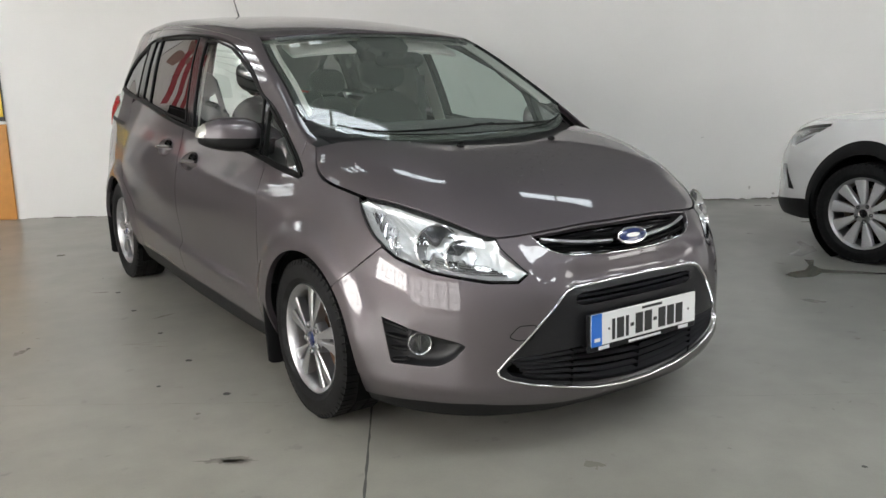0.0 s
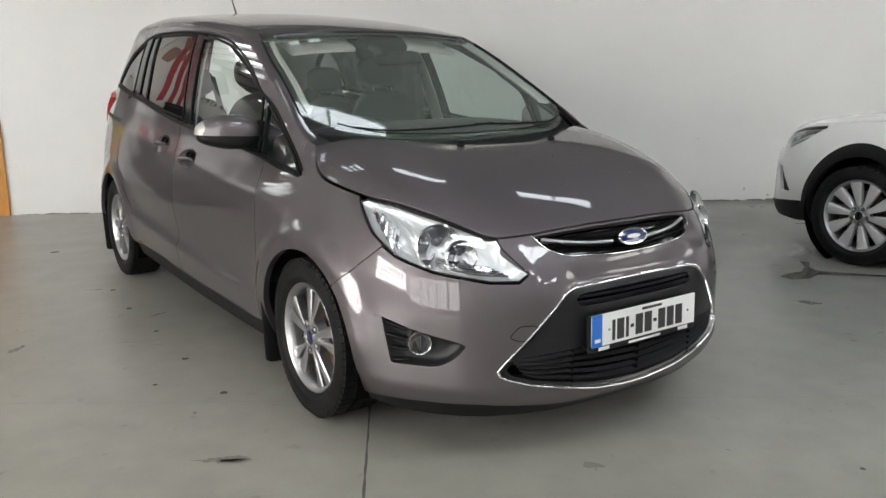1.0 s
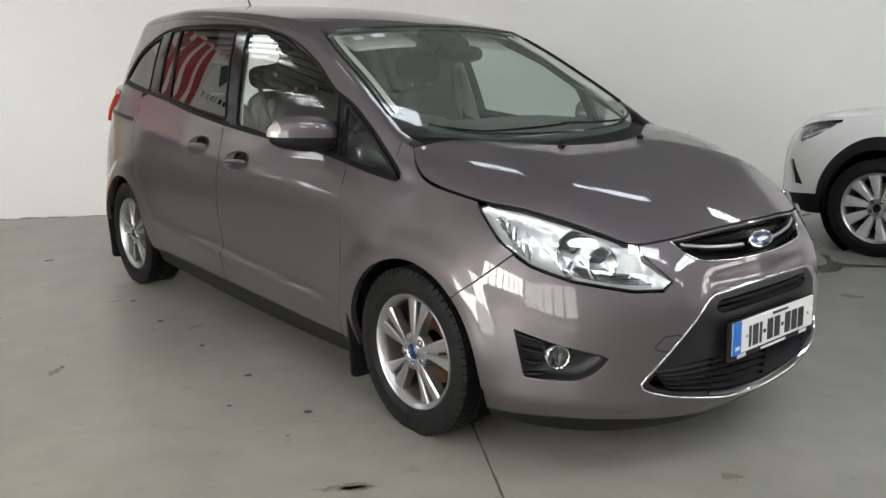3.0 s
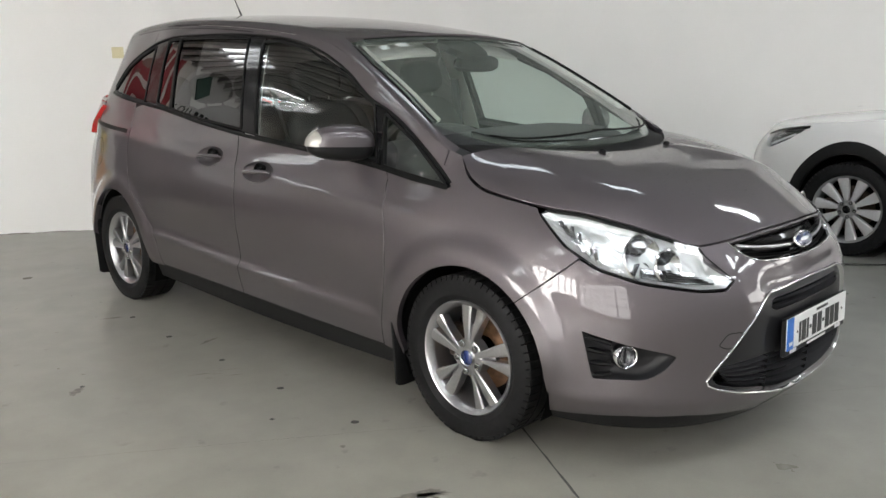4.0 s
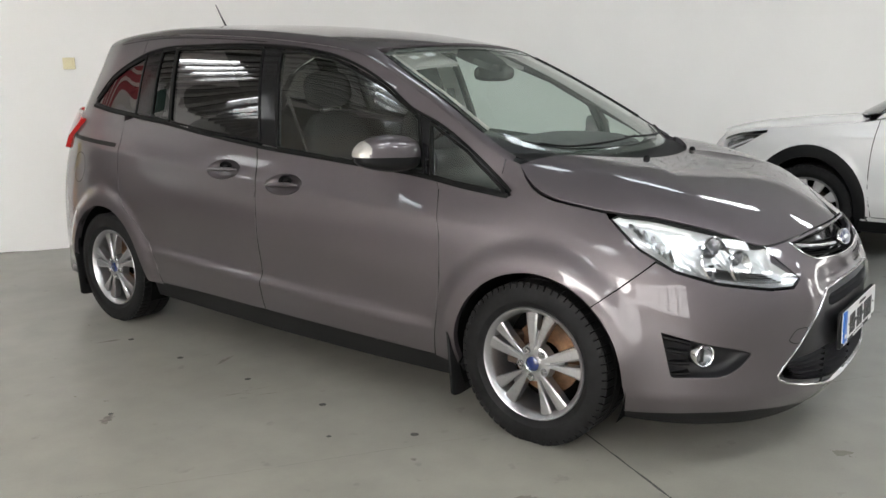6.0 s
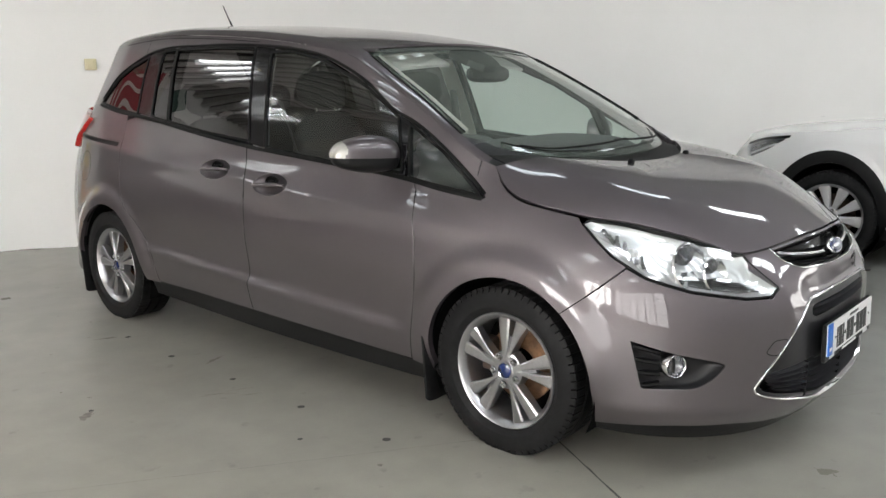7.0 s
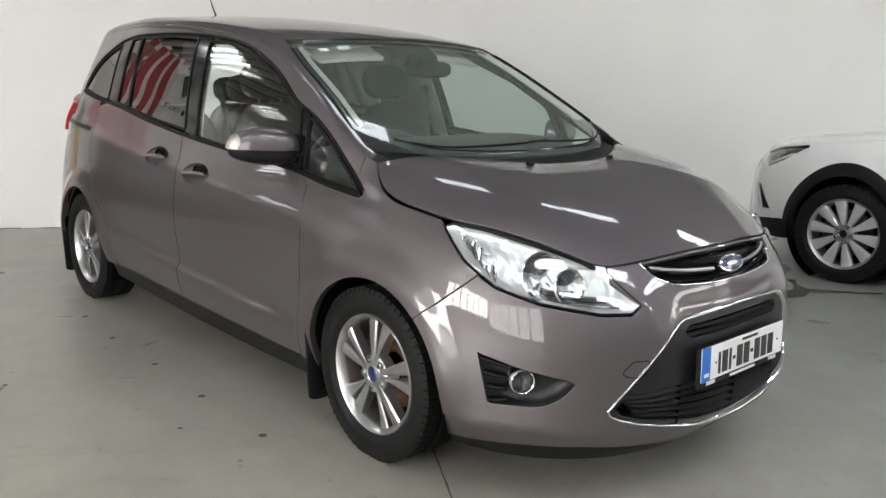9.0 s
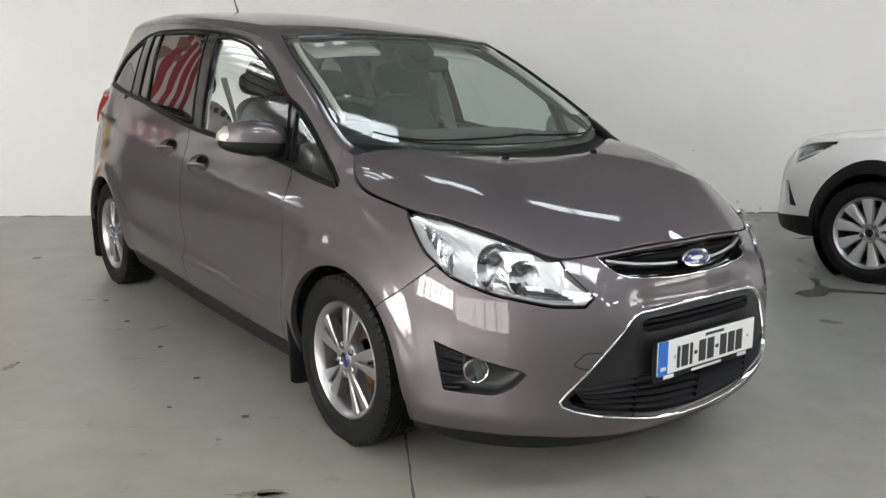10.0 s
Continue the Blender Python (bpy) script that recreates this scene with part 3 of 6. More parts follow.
def floor_material():
    m = material("painted_concrete_floor", (0.266, 0.26, 0.233), 0.3)
    nodes, links = m.node_tree.nodes, m.node_tree.links
    b = nodes["Principled BSDF"]
    co = nodes.new("ShaderNodeTexCoord")

    def noise_tex(scale, detail, lo, hi, a, c):
        t = nodes.new("ShaderNodeTexNoise")
        t.inputs["Scale"].default_value, t.inputs["Detail"].default_value = scale, detail
        links.new(co.outputs["Object"], t.inputs["Vector"])
        r = nodes.new("ShaderNodeMapRange")
        r.inputs["From Min"].default_value, r.inputs["From Max"].default_value, r.inputs["To Min"].default_value, r.inputs["To Max"].default_value = lo, hi, a, c
        links.new(t.outputs["Fac"], r.inputs["Value"])
        return t, r
    _, cloud = noise_tex(0.9, 7, 0.3, 0.7, 0.88, 1.09)
    _, scuff = noise_tex(6, 9, 0.35, 0.65, 0.94, 1.05)
    _, speck = noise_tex(170, 3, 0.3, 0.7, 0.97, 1.03)
    _, spots = noise_tex(11, 7, 0.66, 0.73, 1.0, 0.8)
    prev = None
    for r in (cloud, scuff, speck, spots):
        s = nodes.new("ShaderNodeVectorMath")
        s.operation = "SCALE"
        s.inputs[0].default_value = (0.266, 0.26, 0.233)
        if prev:
            links.new(prev.outputs[0], s.inputs[0])
        links.new(r.outputs[0], s.inputs["Scale"])
        prev = s
    # yellowed towards low x; lighter left and shaded right are painted in as well
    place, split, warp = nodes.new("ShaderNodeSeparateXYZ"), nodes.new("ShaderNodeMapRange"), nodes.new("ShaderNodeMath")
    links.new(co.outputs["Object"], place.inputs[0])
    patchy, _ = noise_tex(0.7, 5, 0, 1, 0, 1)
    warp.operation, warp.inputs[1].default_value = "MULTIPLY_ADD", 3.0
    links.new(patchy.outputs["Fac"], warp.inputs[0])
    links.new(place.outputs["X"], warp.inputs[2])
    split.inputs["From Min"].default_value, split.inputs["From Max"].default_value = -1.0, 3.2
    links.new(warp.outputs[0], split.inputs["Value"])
    varied, tone = nodes.new("ShaderNodeMix"), nodes.new("ShaderNodeVectorMath")
    varied.data_type, tone.operation = "RGBA", "MULTIPLY"
    varied.inputs["A"].default_value, varied.inputs["B"].default_value = (1.17, 1.13, 1.06, 1), (0.94, 0.96, 0.97, 1)
    links.new(split.outputs[0], varied.inputs["Factor"])
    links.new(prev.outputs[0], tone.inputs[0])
    links.new(varied.outputs["Result"], tone.inputs[1])
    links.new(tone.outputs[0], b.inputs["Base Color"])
    _, rough = noise_tex(2.2, 6, 0.3, 0.7, 0.27, 0.36)
    links.new(rough.outputs[0], b.inputs["Roughness"])
    t, _ = noise_tex(60, 4, 0.3, 0.7, 0, 1)
    bp = nodes.new("ShaderNodeBump")
    bp.inputs["Strength"].default_value, bp.inputs["Distance"].default_value = 0.25, 0.001
    links.new(t.outputs["Fac"], bp.inputs["Height"])
    links.new(bp.outputs[0], b.inputs["Normal"])
    return m


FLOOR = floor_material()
WALL = material("white_painted_wall", (0.85, 0.845, 0.83), 0.7, grain=0.008, scale=90, bump_by=0.0006, mottle=0.02, mottle_scale=1.2)
WALL_WEST = material("cream_painted_wall", (0.8, 0.76, 0.7), 0.7, grain=0.01, scale=90, mottle=0.03, mottle_scale=1.0)
WALL_FAR = material("off_white_sheeting", (0.62, 0.58, 0.53), 0.7, grain=0.03, scale=20, mottle=0.04, mottle_scale=0.8)
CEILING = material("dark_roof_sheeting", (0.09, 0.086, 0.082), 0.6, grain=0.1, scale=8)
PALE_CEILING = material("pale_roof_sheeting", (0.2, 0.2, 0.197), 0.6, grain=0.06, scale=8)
DULL = material("dull_grey_sheeting", (0.38, 0.37, 0.36), 0.7, grain=0.05, scale=15, mottle=0.1, mottle_scale=1)
REFLECTED_DARK = material("dark_grey_stand_in", (0.05, 0.048, 0.052), 0.3, grain=0.1, scale=20)
PURLIN = material("pale_steel", (0.68, 0.67, 0.65), 0.5, 0.1, grain=0.1, scale=20)
ORANGE = material("orange_laminate", (0.62, 0.27, 0.05), 0.4, grain=0.06, scale=12, mottle=0.05, mottle_scale=3)
YELLOW = material("yellow_sign", (0.75, 0.5, 0.02), 0.4)
RED = material("red_print", (0.36, 0.03, 0.04), 0.5)
PRINT = material("pale_print", (0.7, 0.66, 0.62), 0.5)
BROWN_PRINT = material("brown_print", (0.3, 0.17, 0.13), 0.5)
GREEN_PRINT = material("green_print", (0.06, 0.13, 0.105), 0.5)
CREAM = material("cream_plastic", (0.7, 0.64, 0.42), 0.4)
JOINT = material("joint_filler", (0.08, 0.08, 0.075), 0.8, grain=0.2, scale=60)
STAIN = material("brown_stain", (0.19, 0.175, 0.15), 0.5, grain=0.3, scale=40)
WET = material("wet_floor", (0.12, 0.118, 0.1), 0.12, grain=0.1, scale=20)
DRYING = material("drying_floor", (0.34, 0.335, 0.31), 0.25, grain=0.15, scale=30)
SCUFF = material("grey_scuff", (0.55, 0.54, 0.52), 0.8)
GRIME = material("wall_foot_dirt", (0.2, 0.19, 0.17), 0.8, grain=0.3, scale=60)
# weaker glow for the roof lights that the windscreen and bonnet mirror
DAY_DIM = glow("dim_daylight_sheet", (0.86, 0.94, 1.0), 2.6)
DAY = glow("daylight_sheet", (0.93, 0.97, 1.0), 5.6)
DAY_WINDOW = glow("daylight_outside", (1.0, 0.975, 0.94), 7.0)
SOUTH_FILL = glow("south_fill_light", (1.0, 0.975, 0.95), 1.9)
EAST_FILL = glow("east_fill_light", (1.0, 0.98, 0.95), 2.2)

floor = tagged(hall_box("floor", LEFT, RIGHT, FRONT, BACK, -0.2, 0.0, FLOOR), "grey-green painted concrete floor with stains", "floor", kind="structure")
back_wall = tagged(hall_box("wall_north", LEFT - 0.2, RIGHT + 0.2, BACK, BACK + 0.2, -0.2, CEIL - PITCH * (BACK - EAVES) + 0.02, WALL), "white painted block wall, scuffed at its foot", "wall", kind="structure")
tagged(hall_box("wall_east", RIGHT, RIGHT + 0.2, FRONT, BACK, -0.2, 0.9, WALL_FAR), "off-white low wall under the added fill light opening", "wall", kind="structure")
tagged(hall_box("wall_east_head", RIGHT, RIGHT + 0.2, FRONT, BACK, 3.3, CEIL, WALL_FAR), "off-white wall over the added fill light opening", "wall", kind="structure")
for k, v in enumerate((FRONT, -3.6, 0.4, BACK)):
    tagged(hall_box("wall_east_pier", RIGHT, RIGHT + 0.2, v - 0.2, v + 0.2, 0.9, 3.3, WALL_FAR), "pier between the added fill light openings", "wall", kind="structure")
# glazed fronts behind and beside the camera: a plinth, a head, bars, and daylight outside
SILL, HEAD, GLAZED = 0.3, 3.3, -3.0
WEST_SILL, WEST_HEAD, W0, W1 = 1.1, 3.75, -7.2, -2.4   # the side window
tagged(hall_box("wall_south_end", GLAZED, RIGHT + 0.2, FRONT - 0.2, FRONT, -0.2, CEIL, DULL), "dull grey wall beside the windows", "wall", kind="structure")
tagged(hall_box("wall_south", LEFT - 0.2, GLAZED, FRONT - 0.2, FRONT, -0.2, SILL, WALL_FAR), "low wall under the windows", "wall", kind="structure")
tagged(hall_box("wall_south_head", LEFT - 0.2, GLAZED, FRONT - 0.2, FRONT, HEAD, CEIL, WALL_FAR), "wall over the windows", "wall", kind="structure")
tagged(hall_box("wall_west", LEFT - 0.2, LEFT, W1, BACK, -0.2, CEIL, WALL_WEST), "white painted side wall", "wall", kind="structure")
tagged(hall_box("wall_west_foot", LEFT - 0.2, LEFT, W0, W1, -0.2, WEST_SILL, WALL_WEST), "white wall under the side window", "wall", kind="structure")
tagged(hall_box("wall_west_head", LEFT - 0.2, LEFT, W0, W1, WEST_HEAD, CEIL, WALL_WEST), "white wall over the side window", "wall", kind="structure")
tagged(hall_box("wall_west_end", LEFT - 0.2, LEFT, FRONT, W0, -0.2, CEIL, WALL_WEST), "white wall beside the side window", "wall", kind="structure")
# dark band added out of view so the lower doors mirror something dark
tagged(hall_box("dado", LEFT, LEFT + 0.03, FRONT, BACK, 0.0, 0.95, REFLECTED_DARK), "unseen dark band along the side wall, added for darker door reflections", "dado", kind="structure")
window = tagged(empty("window_1"), "wide glazed front with pale bars", "window", kind="structure")
side_window = tagged(empty("window_2"), "glazed side front with pale bars", "window", kind="structure")
n = 6
for k in range(n + 1):
    u = LEFT + (GLAZED - LEFT) * k / n
    hall_box("window_frame", u - 0.05, u + 0.05, FRONT - 0.15, FRONT - 0.03, SILL, HEAD, PURLIN, parent=window)
n = 7
for k in range(n + 1):
    v = W0 + (W1 - W0) * k / n
    hall_box("window_frame", LEFT - 0.15, LEFT - 0.03, v - 0.05, v + 0.05, WEST_SILL, WEST_HEAD, PURLIN, parent=side_window)
for k in range(5):
    z = WEST_SILL + (WEST_HEAD - WEST_SILL - 0.06) * k / 4
    hall_box("window_frame", LEFT - 0.14, LEFT - 0.04, W0, W1, z, z + 0.06, PURLIN, parent=side_window)
for z in (0.3, 1.05, 1.8, 2.55, 3.24):
    hall_box("window_frame", LEFT, GLAZED, FRONT - 0.14, FRONT - 0.04, z, z + 0.06, PURLIN, parent=window)
# this unseen glow is sized and set as fill light for the car's front
tagged(hall_box("backdrop", LEFT - 0.5, GLAZED, FRONT - 0.5, FRONT - 0.45, 0.0, 3.5, SOUTH_FILL), "bright daylight outside the windows", "backdrop", kind="structure")
# added glow past the east wall, out of view, brightens the right side
tagged(hall_box("backdrop", RIGHT + 0.45, RIGHT + 0.5, FRONT, BACK, 0.5, 3.6, EAST_FILL), "unseen fill light beyond the east wall, added to brighten the right", "backdrop", kind="structure")
tagged(hall_box("backdrop", LEFT - 0.5, LEFT - 0.45, W0 - 0.5, W1 + 0.5, 0.8, 3.85, DAY_WINDOW), "bright daylight outside the windows", "backdrop", kind="structure")

# roof: sheeting round the roof lights; over the near end of the hall ribs run across under dark sheeting
strips, pale = bmesh.new(), bmesh.new()
# past CHANGE the unseen roof is made paler, to bounce light and lift reflections
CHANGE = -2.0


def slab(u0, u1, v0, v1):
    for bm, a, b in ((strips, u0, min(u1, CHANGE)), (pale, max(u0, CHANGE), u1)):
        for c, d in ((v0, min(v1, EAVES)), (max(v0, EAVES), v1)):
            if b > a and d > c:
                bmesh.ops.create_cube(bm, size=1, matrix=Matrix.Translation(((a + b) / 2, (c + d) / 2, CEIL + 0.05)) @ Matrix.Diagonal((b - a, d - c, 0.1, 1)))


LIGHT_LONG, LIGHT_PERIOD, LIGHT_FIRST = 1.1, 2.2, -7.6
last_v = FRONT - 0.2
for v, half_width, reach in ROOFLIGHT_ROWS:
    slab(LEFT - 0.2, RIGHT + 0.2, last_v, v - half_width)
    last_v = v + half_width
    u, last = LIGHT_FIRST, LEFT - 0.2
    while u + LIGHT_LONG < min(RIGHT, reach):
        slab(last, u, v - half_width, v + half_width)
        # past u 3 this row glows stronger, added light for the right wall
        tagged(hall_box("roof_light", u, u + LIGHT_LONG, v - half_width, v + half_width, CEIL + 0.05, CEIL + 0.07, DAY_DIM if v == 1.2 and u < 3 else DAY, under_roof=True), "translucent roof light panel", "roof light", group="roof lights", kind="structure")
        tagged(hall_box("glazing_bar", u + LIGHT_LONG * 0.42 - 0.015, u + LIGHT_LONG * 0.42 + 0.015, v - half_width, v + half_width, CEIL + 0.02, CEIL + 0.048, PURLIN, under_roof=True), "thin bar under the roof light", "glazing bar", group="glazing bars", kind="structure")
        last = u + LIGHT_LONG
        u += LIGHT_PERIOD
    slab(last, RIGHT + 0.2, v - half_width, v + half_width)
slab(LEFT - 0.2, RIGHT + 0.2, last_v, BACK + 0.2)
for bm in (strips, pale):
    fallen(bm)
    bm.transform(HALL)
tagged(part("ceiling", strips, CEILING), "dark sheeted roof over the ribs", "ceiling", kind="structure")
tagged(part("ceiling_2", pale, PALE_CEILING), "pale grey roof out of view, lightened to bounce light", "ceiling", kind="structure")
u = LEFT + 0.15
while u < CHANGE:
    rib = bmesh.new()
    for v0, v1 in ((FRONT, EAVES), (EAVES, BACK)):
        bmesh.ops.create_cube(rib, size=1, matrix=Matrix.Translation((u, (v0 + v1) / 2, CEIL - 0.05)) @ Matrix.Diagonal((0.1, v1 - v0, 0.096, 1)))
    fallen(rib)
    rib.transform(HALL)
    tagged(part("roof_rib", rib, PURLIN), "pale steel roof rib", "beam", group="roof ribs", kind="structure")
    u += 0.3

# orange board with a sign over it, and the striped poster further along the wall
U0 = Vector((-1.1, 5.727, 0)).dot(E1)
board = tagged(hall_box("wall_board", U0 - 0.32, U0, BACK - 0.03, BACK - 0.002, 0.0, 0.87, ORANGE, 0.004), "orange laminate board standing against the wall", "board")
sign = tagged(empty("wall_sign"), "yellow sign with a dark border on the wall", "sign")
hall_box("border", U0 - 0.36, U0 - 0.008, BACK - 0.022, BACK - 0.002, 0.9, 1.5, INK, parent=sign)
hall_box("face", U0 - 0.33, U0 - 0.012, BACK - 0.028, BACK - 0.022, 0.94, 1.24, YELLOW, parent=sign)
for k in range(5):
    hall_box("bar", U0 - 0.28 + 0.06 * (k % 2), U0 - 0.03, BACK - 0.031, BACK - 0.028, 1.0 + 0.05 * k, 1.012 + 0.05 * k, INK, parent=sign)
poster = tagged(empty("poster"), "large red and white striped poster on the wall", "poster")
hall_box("sheet", -5.3, -3.9, BACK - 0.02, BACK - 0.002, 1.46, 2.8, PRINT, parent=poster)
for k in range(4):
    u = -5.28 + 0.25 * k
    bm = prism([(u, 1.55), (u + 0.13, 1.5), (u + 0.15, 1.8), (u + 0.27, 2.15), (u + 0.46, 2.76), (u + 0.31, 2.78), (u + 0.12, 2.25), (u + 0.02, 1.85)], 0.004)
    bm.transform(HALL @ Matrix.Translation((0, BACK - 0.022, 0)) @ Matrix.Rotation(radians(90), 4, "X"))
    part("stripe", bm, RED, poster)
for cu, cz, a, b in ((-4.25, 2.55, 0.2, 0.12), (-4.12, 2.2, 0.12, 0.2), (-4.42, 2.3, 0.08, 0.1)):
    bm = prism([(cu + a * (1 + 0.2 * math.sin(3 * t)) * math.cos(t), cz + b * (1 + 0.2 * math.cos(2 * t)) * math.sin(t)) for t in np.linspace(0, 2 * math.pi, 25)[:-1]], 0.004)
    bm.transform(HALL @ Matrix.Translation((0, BACK - 0.022, 0)) @ Matrix.Rotation(radians(90), 4, "X"))
    part("printed_patch", bm, BROWN_PRINT, poster)
pic = box(0.34, 0.02, 0.34, Matrix.Translation((-5.75, BACK - 0.012, 2.55)) @ Matrix.Rotation(radians(40), 4, "Y"))
pic.transform(HALL)
tagged(part("picture", pic, GREEN_PRINT), "dark green diamond picture on the wall", "picture")
lettering = tagged(empty("wall_lettering"), "dark lettering on the white wall", "lettering")
for k, letter in enumerate("YOU"):   # turned round, as on the back of a glass panel
    font = bpy.data.curves.new("letter", "FONT")
    font.body, font.size, font.extrude = letter, 0.2, 0.002
    font.materials.append(INK)
    glyph = new("letter", font)
    glyph.parent = lettering
    glyph.matrix_basis = HALL @ Matrix.Translation((-5.36 - 0.19 * k, BACK - 0.008, 1.94)) @ Matrix.Diagonal((-1, 1, 1, 1)) @ Matrix.Rotation(radians(90), 4, "X")
for k in range(4):
    hall_box("bar", -6.1 - 0.17 * k, -6.0 - 0.17 * k, BACK - 0.012, BACK - 0.002, 1.95, 2.07, INK, parent=lettering)

# unseen dark block along the wall, past the board, added for the flank's reflections
dark_block = tagged(empty("cabinet"), "long dark block out of view, standing in for dark things mirrored in the car", "cabinet")
hall_box("block_body", -8.9, U0 - 0.85, BACK - 0.62, BACK - 0.01, 0.08, 1.51, REFLECTED_DARK, 0.006, dark_block)
hall_box("plinth", -8.9, U0 - 0.87, BACK - 0.56, BACK - 0.01, 0.0, 0.08, BLACK, 0.0, dark_block)
hall_box("block_top", -8.93, U0 - 0.83, BACK - 0.65, BACK - 0.005, 1.51, 1.55, REFLECTED_DARK, 0.006, dark_block)
for k in range(6):
    hall_box("door", -8.86 + 0.7 * k, -8.2 + 0.7 * k, BACK - 0.64, BACK - 0.62, 0.12, 1.47, REFLECTED_DARK, 0.004, dark_block)

# switch box
switch = tagged(empty("wall_switch"), "cream plastic switch box on the white wall", "switch")
uS = Vector((0.21, 4.985, 0)).dot(E1)
hall_box("plate", uS - 0.045, uS + 0.045, BACK - 0.03, BACK - 0.001, 1.435, 1.525, CREAM, 0.006, switch)
hall_box("rocker", uS - 0.02, uS + 0.028, BACK - 0.04, BACK - 0.03, 1.455, 1.51, CREAM, 0.004, switch)

# floor joints, stains, bolt holes, the puddle
def patch(name, pts, mat, label, z=0.0015):
    bm = bmesh.new()
    bm.faces.new([bm.verts.new((x, y, z)) for x, y in pts])
    bmesh.ops.recalc_face_normals(bm, faces=bm.faces[:])
    for f in bm.faces:
        if f.normal.z < 0:
            f.normal_flip()
    return tagged(part(name, bm, mat), label, "floor mark", kind="structure")


rnd = random.Random(4)


def seam(name, a, b, w, label):
    a, b = Vector((*a, 0)), Vector((*b, 0))
    t = (b - a).normalized()
    o = Vector((-t.y, t.x, 0))
    n = int((b - a).length / 0.05)
    left, right = [], []
    for k in range(n + 1):
        p = a + (b - a) * k / n
        left.append(p + o * w * (0.5 + rnd.uniform(-0.2, 0.4)))
        right.append(p - o * w * (0.5 + rnd.uniform(-0.2, 0.4)))
    bm = bmesh.new()
    l, r = [bm.verts.new((p.x, p.y, 0.0012)) for p in left], [bm.verts.new((p.x, p.y, 0.0012)) for p in right]
    for k in range(n):
        bm.faces.new((l[k], r[k], r[k + 1], l[k + 1]))
    return tagged(part(name, bm, JOINT), label, "floor joint", kind="structure")


seam("floor_joint", (-2.0, -2.3), (1.5, 3.4), 0.0065, "dark saw-cut joint in the floor")
seam("floor_joint", (-4.5, 2.6), (4.0, -3.15), 0.0005, "faint joint across the floor")


def blob(cx, cy, a, b, turn, rough=0.25, n=26):
    pts = []
    for k in range(n):
        t = 2 * math.pi * k / n
        r = 1 + rnd.uniform(-rough, rough)
        x, y = a * r * math.cos(t), b * r * math.sin(t)
        pts.append((cx + x * math.cos(turn) - y * math.sin(turn), cy + x * math.sin(turn) + y * math.cos(turn)))
    return pts


for (cx, cy), r in (((-1.067, 0.395), 0.017), ((-1.066, 0.9), 0.016), ((-1.056, 1.91), 0.016), ((-1.053, 1.4), 0.014), ((-1.03, 2.38), 0.016), ((-1.276, 0.65), 0.01), ((0.447, -1.505), 0.01), ((-1.656, 1.541), 0.01)):
    patch("bolt_hole", blob(cx, cy, r, r, 0, 0.15, 14), JOINT, "small dark filled bolt hole in the floor")
for cx, cy, a, b, turn in ((-1.29, -0.2, 0.09, 0.018, -0.6), (-1.25, -0.215, 0.045, 0.02, -0.5), (-0.95, 1.7, 0.06, 0.012, 0.3), (-1.12, 2.45, 0.05, 0.01, -0.4), (-2.0, 3.4, 0.18, 0.02, -0.5), (-1.7, 1.5, 0.05, 0.02, 0.6)):
    patch("stain", blob(cx, cy, a, b, turn, 0.45), STAIN, "brown scuffed stain on the floor")
speck = bmesh.new()
for k in range(150):
    cx, cy = rnd.uniform(-4.5, 4.0), rnd.uniform(-2.6, 4.5)
    if abs(cx) < 0.95 and -0.95 < cy < 3.7:
        continue
    a = rnd.choice((0.003, 0.004, 0.006, 0.009))
    speck.faces.new([speck.verts.new((x, y, 0.001)) for x, y in blob(cx, cy, a * rnd.uniform(1, 4), a, rnd.uniform(0, 3), 0.4, 9)])
tagged(part("floor_specks", speck, STAIN), "small dark specks scattered on the floor", "floor marks", kind="stuff")
wear = bmesh.new()
for cx, cy in ((-1.2, 1.25), (-1.9, 2.3), (-2.4, 0.9), (0.2, -1.7), (-1.6, 3.6), (1.9, -1.2)):
    for k in range(rnd.randint(4, 8)):
        x0, y0, turn, ln = cx + rnd.uniform(-0.12, 0.12), cy + rnd.uniform(-0.07, 0.07), -0.55 + rnd.uniform(-0.25, 0.25), rnd.uniform(0.03, 0.16)
        wear.faces.new([wear.verts.new((x, y, 0.0008)) for x, y in blob(x0, y0, ln / 2, 0.0016, turn, 0.3, 10)])
tagged(part("floor_scratch", wear, STAIN), "thin dark scratches in the floor paint", "floor marks", kind="stuff")
patch("puddle", [(2.54, 0.21), (2.64, 0.23), (2.77, 0.21), (2.9, 0.27), (3.03, 0.39), (3.05, 0.33), (2.92, 0.25), (2.87, 0.16), (2.9, 0.11), (3.0, -0.02), (3.16, -0.22), (3.1, -0.22),
                 (2.94, -0.05), (2.78, 0.1), (2.64, 0.07), (2.53, 0.12)], WET, "dark wet puddle on the floor")
patch("puddle", [(3.06, 0.54), (3.09, 0.45), (3.2, 0.47), (3.34, 0.49), (3.4, 0.54), (3.5, 0.67), (3.56, 0.77), (3.5, 0.76), (3.38, 0.64), (3.28, 0.6), (3.18, 0.58)], DRYING, "pale drying edge of the puddle on the floor", 0.0013)
dirt = bmesh.new()
u, height_now = -3.7, 0.008
foot, head = [], []
while u < 9:
    height_now = min(0.017, max(0.002, height_now + rnd.uniform(-0.004, 0.004)))
    foot.append(dirt.verts.new((u, BACK - 0.004 - rnd.uniform(0, 0.004), 0.0015)))
    head.append(dirt.verts.new((u, BACK - 0.0035, height_now if rnd.random() > 0.2 else 0.003)))
    u += rnd.uniform(0.015, 0.05)
